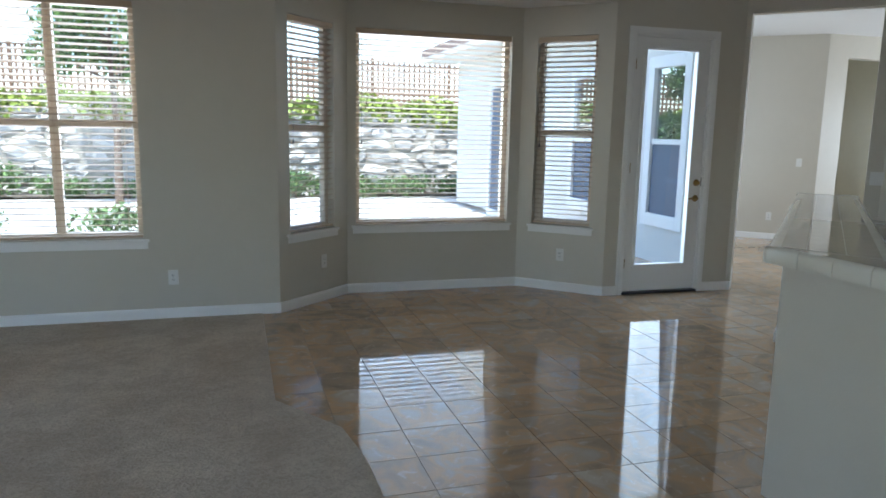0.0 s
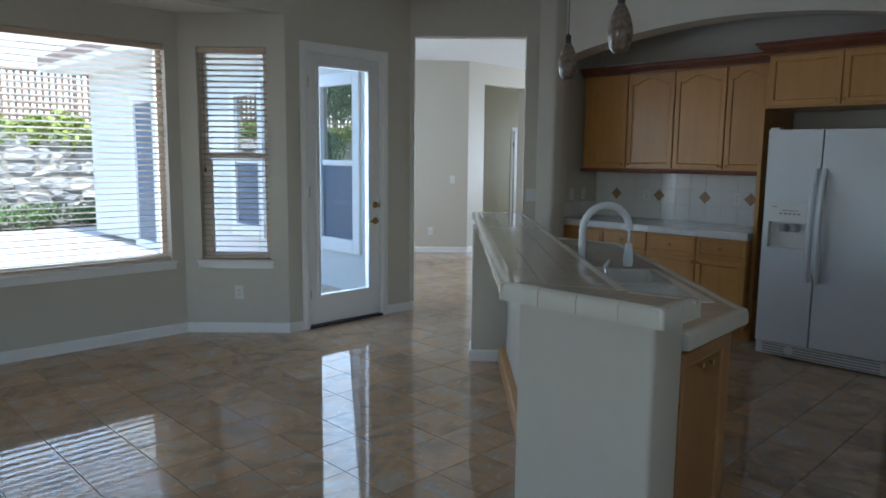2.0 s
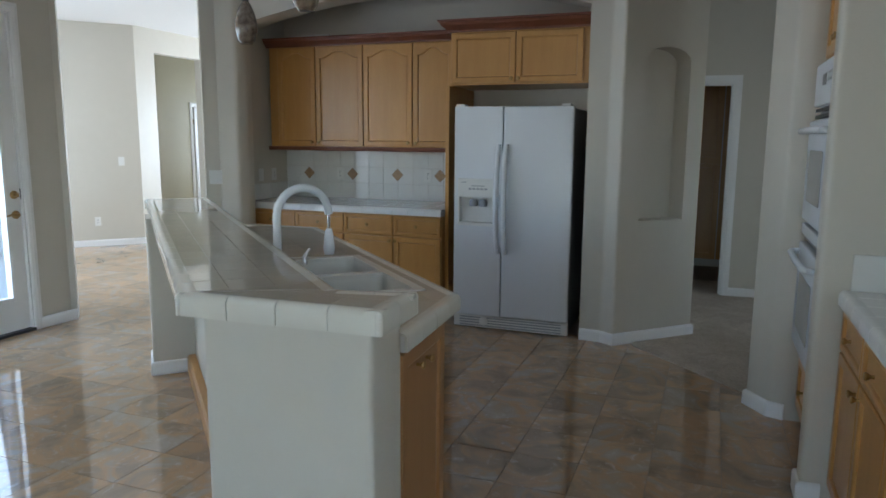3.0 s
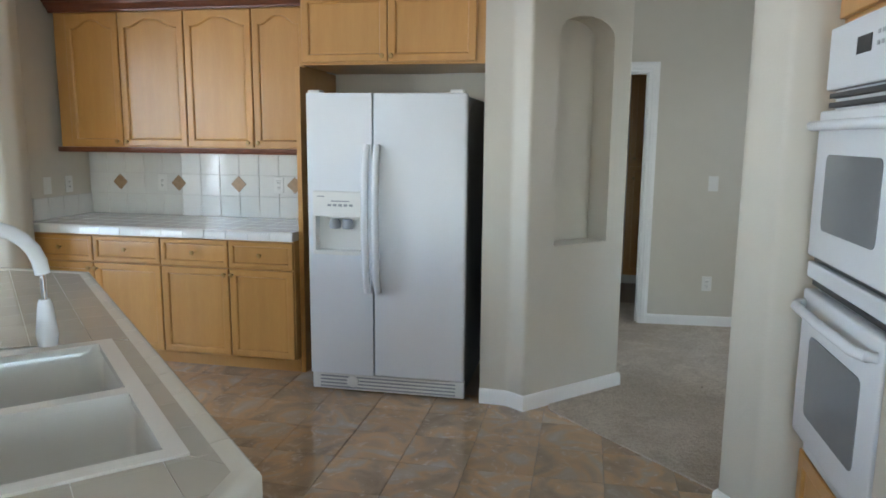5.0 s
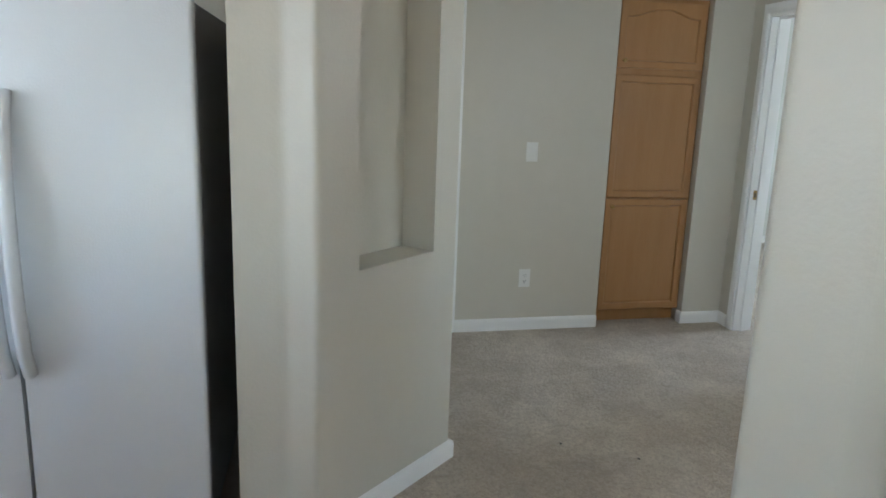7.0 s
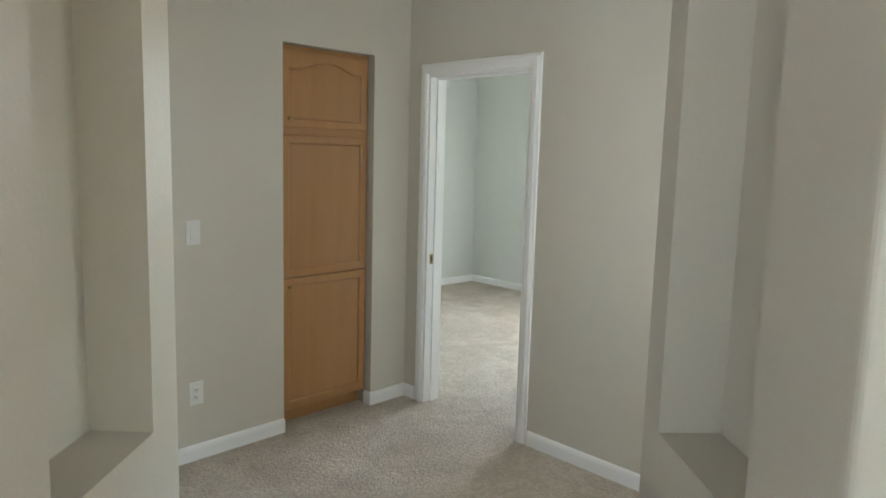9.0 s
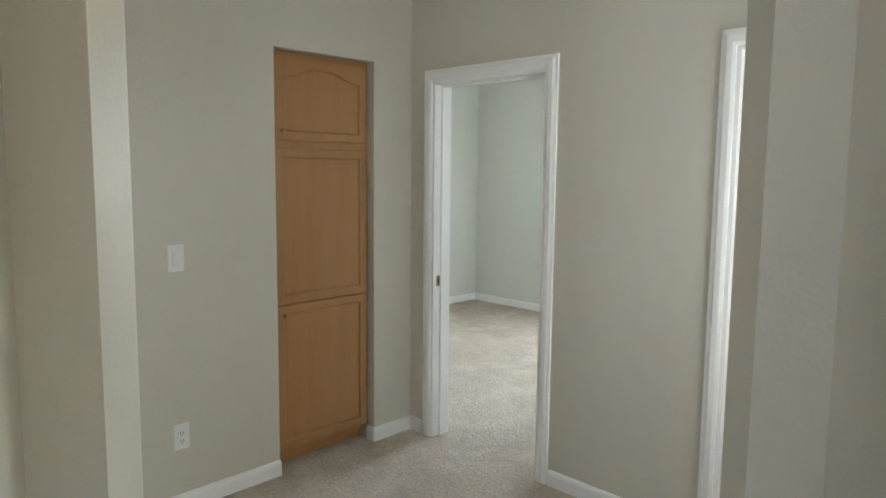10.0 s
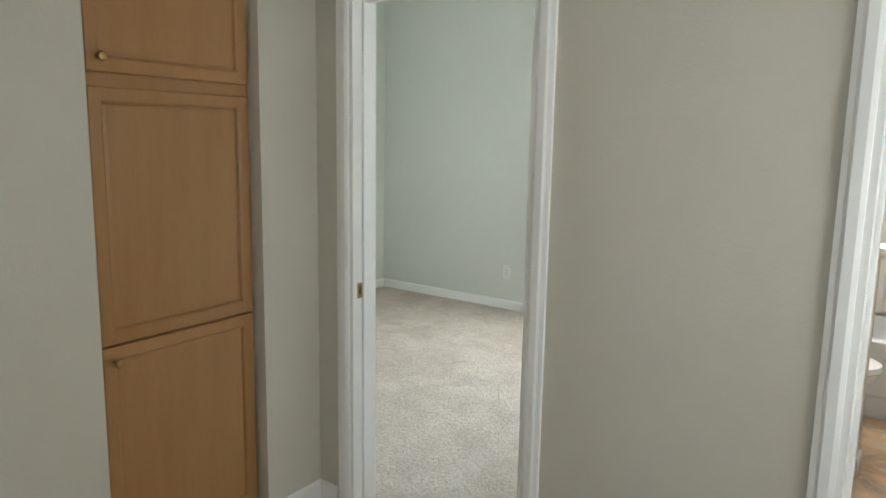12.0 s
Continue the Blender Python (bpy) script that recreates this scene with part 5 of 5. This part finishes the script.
# ---- bathroom ----
VX, VY0, VY1 = 6.42, -1.35, -2.72
w = 0.455
for k in range(3):
    cabinet("vanity_cabinet", place(VX, VY0 - k * w, 0, 180), w, 0.755, 0.54, [("drawer", 0.01, w - 0.01, 0.58, 0.73, 0, w / 2, 0.655), ("door", 0.01, w - 0.01, 0.11, 0.56, 0, w - 0.05 if k % 2 == 0 else 0.05, 0.5)],
            "maple bathroom vanity unit with drawer and door", "vanity units", toe=0.09)
vt = solid("vanity_countertop", boxed(VX - 0.02, 6.975, VY1, VY0, 0.757, 0.795), WHITE_GROUT, "tan stone tiled vanity top", "countertop")
tile_field(vt, pose(VX + 0.0, VY1, 0.802), 0.55, VY0 - VY1, 0.2, 0.2, ACCENT, deep=0.007)
edge_tiles(vt, (VX - 0.02, VY0), (VX - 0.02, VY1), 0.802, CERAMIC)
bm = bmesh.new()
lathe(bm, [(0.2, 0.0), (0.21, 0.006), (0.2, 0.014), (0.17, 0.008), (0.12, 0.002), (0.02, 0.001)], 24)
solid("wash_basin", bm, ENAMEL, "white oval basin in the vanity top", "basin", smooth=True, m=pose(6.69, -1.95, 0.803))
ts = solid("vanity_splash", boxed(VX + 0.0, 6.97, VY1 - 0.012, VY1 - 0.004, 0.76, 0.95), WHITE_GROUT, "tan stone tile splash at the end of the vanity", "backsplash")
tile_field(ts, pose(6.97, VY1 - 0.003, 0.803, 90, 0, 180), 0.55, 0.147, 0.2, 0.147, ACCENT, deep=0.006)
solid("half_wall_bath", boxed(6.285, 6.98, VY1 - 0.14, VY1 - 0.013, 0, 1.02, bevel=0.006), PAINT, "plaster half wall between vanity and toilet", "half wall", "structure")
bm = bmesh.new()
sweep(bm, [(0, 0), (0.02, 0), (0.024, 0.016), (0.04, 0.03), (0.04, 0.05), (0, 0.05)], [(6.98, VY1 - 0.013, 1.02), (6.285, VY1 - 0.013, 1.02), (6.285, VY1 - 0.14, 1.02), (6.98, VY1 - 0.14, 1.02)])
box(bm, 6.285, 6.98, VY1 - 0.14, VY1 - 0.013, 1.021, 1.069)
solid("half_wall_cap", bm, TRIM, "white moulded cap of the half wall", "trim", "structure")
baseboard([(VX + 0.03, VY1 - 0.013), (6.285, VY1 - 0.013), (6.285, VY1 - 0.14), (6.98, VY1 - 0.14)])
toilet = thing("toilet", pose(6.5, -3.15, 0, 0, 0, -90), "white ceramic toilet behind the half wall", "toilet")
bm = bmesh.new()
lathe(bm, [(0.11, 0), (0.115, 0.05), (0.1, 0.18), (0.14, 0.3), (0.185, 0.37), (0.185, 0.39)], 20)
bmesh.ops.scale(bm, verts=bm.verts, vec=(1, 1.3, 1))
part("bowl", bm, ENAMEL, toilet, smooth=True)
bm = bmesh.new()
lathe(bm, [(0.19, 0.392), (0.195, 0.4), (0.19, 0.425), (0.12, 0.435)], 20)
bmesh.ops.scale(bm, verts=bm.verts, vec=(1, 1.3, 1))
part("lid", bm, ENAMEL, toilet, smooth=True)
part("tank", boxed(-0.22, 0.22, 0.2, 0.4, 0.38, 0.76, bevel=0.02), ENAMEL, toilet)
tub = thing("bathtub", pose(5.22, -4.34, 0), "white bathtub with tiled front along the end wall", "bathtub")
bm = bmesh.new()
for q in ((0, 1.74, 0.66, 0.74), (0, 1.74, 0.0, 0.06), (0, 0.06, 0.06, 0.66), (1.68, 1.74, 0.06, 0.66)):
    box(bm, *q, 0.12, 0.44, bevel=0.01)
box(bm, 0, 1.74, 0.0, 0.735, 0.0, 0.12)
part("shell", bm, ENAMEL, tub)
# tiled tub wall with a brown band and the window in it
tw = thing("tub_tile", pose(0, 0, 0), "white wall tile round the bathtub with a brown stone band", "wall tile")
part("joint_bed", boxed(5.225, 6.975, -4.347, -4.3445, 0.45, 1.83), WHITE_GROUT, tw)
tile_field(tw, pose(6.975, -4.342, 0.45, 90, 0, 180), 1.75, 1.0, 0.2, 0.2, CERAMIC, deep=0.007)
tile_field(tw, pose(6.975, -4.342, 1.45, 90, 0, 180), 1.75, 0.09, 0.16, 0.09, ACCENT, deep=0.008, name="band_tile")
tile_field(tw, pose(6.975, -4.342, 1.54, 90, 0, 180), 1.75, 0.6, 0.15, 0.15, CERAMIC, deep=0.007, skip=lambda x, y: 0.12 < x < 1.06 and y > 0.31)
tile_field(tw, pose(6.972, -3.5, 0.45, 90, 0, -90), 0.84, 1.69, 0.2, 0.2, CERAMIC, deep=0.007)
window("window_5", (6.98, -4.35), (5.2, -4.35), 0.1, 1.1, 1.84, 2.38, blind=False, label="small frosted window above the bathtub", frame_mat=VINYL_WHITE)
bm = bmesh.new()
tube(bm, [(6.97, -3.62, 2.03), (5.22, -3.62, 2.03)], 0.013, 10)
solid("shower_rail", bm, CHROME, "chrome shower curtain rail across the bathtub", "rail", smooth=True)
sh = thing("shower_fixture", pose(6.965, -4.0, 1.95), "chrome shower head on the tiled wall", "shower head")
bm = bmesh.new()
tube(bm, [(0, 0, 0), (-0.06, 0, 0.0), (-0.12, 0, -0.06)], 0.01, 8)
part("arm", bm, CHROME, sh, smooth=True)
bm = bmesh.new()
tube(bm, [(-0.115, 0, -0.055), (-0.16, 0, -0.1)], [0.012, 0.032], 12)
part("head", bm, CHROME, sh, smooth=True)

# ---- far passage door ----
fd = door_frame("door_5", pose(11.2, 9.9, 0), 0.8, 2.03, 0.1, "white door casing in the far passage")
part("leaf", panel_door(0.76, 2.0, 0.0, 0.12, 0.035), TRIM, fd, m=pose(0.02, 0.0, 0.005))
for z in (0.3, 1.7):
    hinge(fd, 0.0, -0.02, z)

# ---- outside ----
def pane_window(parent_name, y0, y1, z0, z1, label, rail=True):
    ob = thing(parent_name, pose(WING, y1, z0, 0, 0, -90), label, "window")
    ob["kind"] = "structure"
    w, h = y1 - y0, z1 - z0
    bm = bmesh.new()
    for x0, x1, lo, hi in ((-0.09, 0.03, -0.12, h + 0.1), (w - 0.03, w + 0.09, -0.12, h + 0.1), (0.03, w - 0.03, -0.12, 0.03), (0.03, w - 0.03, h - 0.03, h + 0.1)):
        box(bm, x0, x1, -0.03, 0.05, lo, hi, bevel=0.005)
    part("window_frame", bm, VINYL_WHITE, ob)
    if rail:
        part("meeting_rail", boxed(0.03, w - 0.03, -0.012, 0.04, h * 0.5 - 0.03, h * 0.5 + 0.03, bevel=0.004), VINYL_WHITE, ob)
        part("insect_screen", boxed(0.03, w - 0.03, 0.008, 0.011, 0.03, h * 0.5 - 0.03), SHUTTER, ob, "dark insect screen")
    else:
        part("screen", boxed(0.03, w - 0.03, 0.008, 0.011, 0.03, h - 0.03), SHUTTER, ob, "dark screen")
    g = part("pane", boxed(0.03, w - 0.03, 0.02, 0.026, 0.03, h - 0.03), COATED_GLASS, ob)
    g.visible_shadow = False
    return ob


pane_window("window_6", 6.95, 7.6, 0.55, 2.3, "white vinyl sash window of the house wing")
pane_window("window_7", 8.95, 9.6, 0.55, 2.3, "white vinyl sash window of the house wing")
pane_window("window_8", 12.25, 13.05, 0.02, 2.35, "blue-grey screened glass door of the house wing", rail=False)
# ground, patio
bm = bmesh.new()
for q in ((-300, 300, 17.4, 400), (-300, -7.3, -300, 17.4), (12, 300, -300, 17.4), (-7.3, 12, -300, -4.8)):
    box(bm, q[0], q[1], q[2], q[3], -0.6, -0.16)
solid("ground", bm, SOIL, "bare garden soil", "ground", "structure")
solid("patio", boxed(-14, 10, 6.05, 17.0, -0.3, -0.08), CONCRETE, "pale concrete patio", "patio", "structure")
solid("terrace", boxed(-40, 40, 18.2, 60, -0.2, 1.7), SOIL, "raised planted terrace above the stone wall", "ground", "structure")
solid("roof_eave", boxed(-7.6, 4.4, 6.045, 6.75, 2.78, 2.9), ROOF, "roof eave above the windows", "roof", "structure")
# out of view, added to keep sun out of the south living room window
solid("sun_block_eave_living", boxed(-7.6, 2.2, -4.1, -2.645, 2.78, 2.9), ROOF, "unseen eave added along the living room to block the sun", "roof", "structure")
# unseen too: shadows the bedroom and bath windows against sun patches
solid("sun_block_eave_south", boxed(4.9, 11.2, -6.0, -4.605, 2.78, 2.9), ROOF, "unseen eave added along the bedrooms to block the sun", "roof", "structure")
solid("wing_eave", boxed(4.35, 10.5, 6.0, 15.7, 3.08, 3.25), ROOF, "roof eave of the house wing", "roof", "structure")
solid("wing_soffit", boxed(4.35, 5.05, 6.05, 15.7, 2.98, 3.078), STUCCO, "pale soffit of the house wing", "roof", "structure")

# dry stone retaining wall
rnd = random.Random(4)
rw = thing("retaining_wall", pose(0, 17.6, -0.1), "retaining wall of rough grey stones", "stone wall")
part("core", boxed(-22, 6.5, 0.03, 0.7, 0, 1.75), MORTAR, rw)
stones = []
for v in range(6):
    bm = bmesh.new()
    bmesh.ops.create_icosphere(bm, subdivisions=2, radius=1.0)
    for vert in bm.verts:
        d = noise.cell(vert.co * 1.1 + Vector((v * 7, 3, 1))) - 0.5
        e = noise.noise(vert.co * 1.7 + Vector((v * 5, 0, 0)))
        s = max(abs(vert.co.x), abs(vert.co.y), abs(vert.co.z))
        vert.co = vert.co * (1 + 0.22 * d + 0.3 * e) / (0.35 + 0.65 * s)
    stones.append(mesh_of("stone", bm, STONE))
z = 0.0
count = 0
while z < 1.75:
    h = rnd.uniform(0.24, 0.4)
    x = -12.0
    while x < 6.3:
        w = rnd.uniform(0.3, 0.85)
        if count < 290:
            o = new("stone", rnd.choice(stones))
            o.parent = rw
            o.matrix_basis = pose(x + w / 2, 0.12 + rnd.uniform(-0.03, 0.05), z + h / 2, rnd.uniform(-8, 8), rnd.uniform(-10, 10), rnd.choice((0, 180)) + rnd.uniform(-10, 10)) @ Matrix.Diagonal((w * 0.55, 0.2, h * 0.56, 1))
            count += 1
        x += w * 0.96
    z += h * 0.95


def leaves(bm, centre, size, n, leaf, rnd, squash=1.0):
    """A loose clump of small leaves."""
    for _ in range(n):
        while True:
            p = Vector((rnd.uniform(-1, 1), rnd.uniform(-1, 1), rnd.uniform(-1, 1)))
            if 0.25 < p.length < 1:
                break
        p *= 1 + 0.35 * noise.noise(p * 2 + Vector(centre))
        c = Vector(centre) + Vector((p.x * size[0], p.y * size[1], p.z * size[2]))
        s = leaf * rnd.uniform(0.6, 1.4)
        t = Euler((rnd.uniform(-1.2, 1.2), rnd.uniform(-1.2, 1.2), rnd.uniform(0, 6.3))).to_matrix()
        vs = [bm.verts.new(c + t @ Vector(q)) for q in ((-s, 0, 0), (0, -s * 0.45, s * 0.1), (s, 0, 0), (0, s * 0.45, s * 0.1))]
        bm.faces.new(vs)


def shrub(x, y, z, size, n, leaf, mat, label, seed):
    r = random.Random(seed)
    ob = thing("shrub", pose(x, y, z), label, "shrub", "garden shrubs")
    bm = bmesh.new()
    for k in range(5):
        a = r.uniform(0, 6.28)
        tube(bm, [(0, 0, -0.05), (0.2 * size[0] * math.cos(a), 0.2 * size[1] * math.sin(a), size[2] * 0.6), (0.55 * size[0] * math.cos(a), 0.55 * size[1] * math.sin(a), size[2] * 1.2)], [0.02, 0.014, 0.005], 5)
    part("stems", bm, BARK, ob)
    bm = bmesh.new()
    for k in range(6):
        c = (r.uniform(-0.6, 0.6) * size[0], r.uniform(-0.4, 0.4) * size[1], size[2] * r.uniform(0.5, 1.0))
        leaves(bm, c, (size[0] * 0.55, size[1] * 0.6, size[2] * 0.55), n // 6, leaf, r)
    part("foliage", bm, mat, ob)
    return ob


rs = random.Random(9)
for k in range(14):
    shrub(-7.5 + k * 1.02 + rs.uniform(-0.2, 0.2), 17.95 + rs.uniform(-0.15, 0.4), 1.5, (0.8, 0.6, rs.uniform(0.48, 0.66)), 1500, 0.085, LEAF_LIGHT, "yellow-green shrub on top of the stone wall", k)
for k in range(10):
    shrub(-5.5 + k * 1.2 + rs.uniform(-0.3, 0.3), 17.0 + rs.uniform(0, 0.2), -0.12, (0.85, 0.4, rs.uniform(0.35, 0.6)), 700, 0.06, LEAF, "grey-green shrub at the foot of the stone wall", 40 + k)
for k in range(4):
    shrub(-6.5 + k * 1.7, 10.6 + rs.uniform(-0.3, 0.6), -0.1, (0.6, 0.5, 0.4), 500, 0.05, LEAF, "low green shrub beside the patio", 60 + k)


def tree(x, y, z, height, spread, n, seed, label):
    r = random.Random(seed)
    ob = thing("tree", pose(x, y, z), label, "tree")
    bm = bmesh.new()
    tube(bm, [(0, 0, -0.1), (0.03, 0.02, height * 0.35), (-0.04, 0.05, height * 0.7), (0, 0, height)], [0.09, 0.07, 0.04, 0.01], 9)
    ends = []
    for k in range(12):
        a, zz = k * 2.4 + r.uniform(-0.4, 0.4), height * r.uniform(0.25, 0.9)
        L = spread * r.uniform(0.5, 0.95)
        e = (L * math.cos(a), L * math.sin(a), zz + L * 0.5)
        tube(bm, [(0, 0, zz), (0.5 * e[0], 0.5 * e[1], zz + L * 0.2), e], [0.035, 0.02, 0.006], 6)
        ends.append(e)
    part("trunk", bm, BARK, ob)
    bm = bmesh.new()
    for e in ends:
        leaves(bm, e, (spread * 0.42, spread * 0.42, spread * 0.38), n // len(ends), 0.075, r)
    part("crown", bm, LEAF, ob)
    return ob


tree(-1.95, 15.8, -0.1, 4.4, 1.25, 6000, 3, "slender green garden tree beside the patio")

# lattice topped fence on the terrace
fence = thing("garden_fence", pose(2.0, 21.5, 1.45), "weathered wooden fence with lattice top", "fence")
board_me = mesh_of("board", boxed(-0.07, 0.07, -0.01, 0.01, 0.0, 0.85, bevel=0.003, seg=1), FENCE)
for k in range(120):
    o = new("board", board_me)
    o.parent = fence
    o.matrix_basis = pose(-12 + k * 0.147, 0, 0)
v_me = mesh_of("lattice_slat", boxed(-0.035, 0.035, -0.012, 0.0, 0.9, 2.1), FENCE)
for k in range(110):
    o = new("lattice_slat", v_me)
    o.parent = fence
    o.matrix_basis = pose(-12 + k * 0.16, 0, 0)
h_me = mesh_of("lattice_rail", boxed(-12, 5.6, 0.0, 0.012, -0.035, 0.035), FENCE)
for k in range(7):
    o = new("lattice_rail", h_me)
    o.parent = fence
    o.matrix_basis = pose(0, 0, 0.98 + k * 0.17)
p_me = mesh_of("post", boxed(-0.05, 0.05, 0.012, 0.11, 0.0, 2.2, bevel=0.005), FENCE)
for k in range(8):
    o = new("post", p_me)
    o.parent = fence
    o.matrix_basis = pose(-12 + k * 2.4, 0, 0)
part("rail", boxed(-12, 5.6, -0.02, 0.03, 0.85, 0.9), FENCE, fence)
part("cap", boxed(-12, 5.6, -0.04, 0.06, 2.1, 2.14), FENCE, fence)

# ---- floor tiles, last ----
T = 0.3115
tiles = thing("floor_tiles", pose(0, 0, 0), "glossy brown multicolour slate floor tiles", "floor tile")
tiles["kind"] = "structure"
tile_me = mesh_of("tile", boxed(0.0014, T - 0.0014, 0.0014, T - 0.0014, -0.01, 0, bevel=0.001, seg=1), SLATE)
rest = bmesh.new()
gx, gy = 5.39 - 18 * T, 1.54 - 22 * T
for i in range(40):
    for j in range(55):
        x, y = gx + i * T, gy + j * T
        cx, cy = x + T / 2, y + T / 2
        if not (0.2 < cx < 6.5 and -0.2 < cy < 6.55 or 4.9 < cx < 11.4 and 4.9 < cy < 10.4 or 5.2 < cx < 6.98 and -4.4 < cy < -1.1):
            continue
        if cy < 2.3 and cx > 5.95 and cy > -1.1 or cy > 6.1 and cx < 4.9 and not 0.9 < cx < 3.3:
            continue
        if cx > 6.3 and 1.9 < cy < 5.0:
            continue
        if 0.3 < cx < 6.3 and 1.3 < cy < 5.95 and cx + cy < 10.9:
            o = new("tile", tile_me)
            o.parent = tiles
            o.matrix_basis = pose(x, y, 0)
        else:
            box(rest, x + 0.0014, x + T - 0.0014, y + 0.0014, y + T - 0.0014, -0.01, 0)
part("tile_field", rest, SLATE_REST, tiles)["kind"] = "stuff"
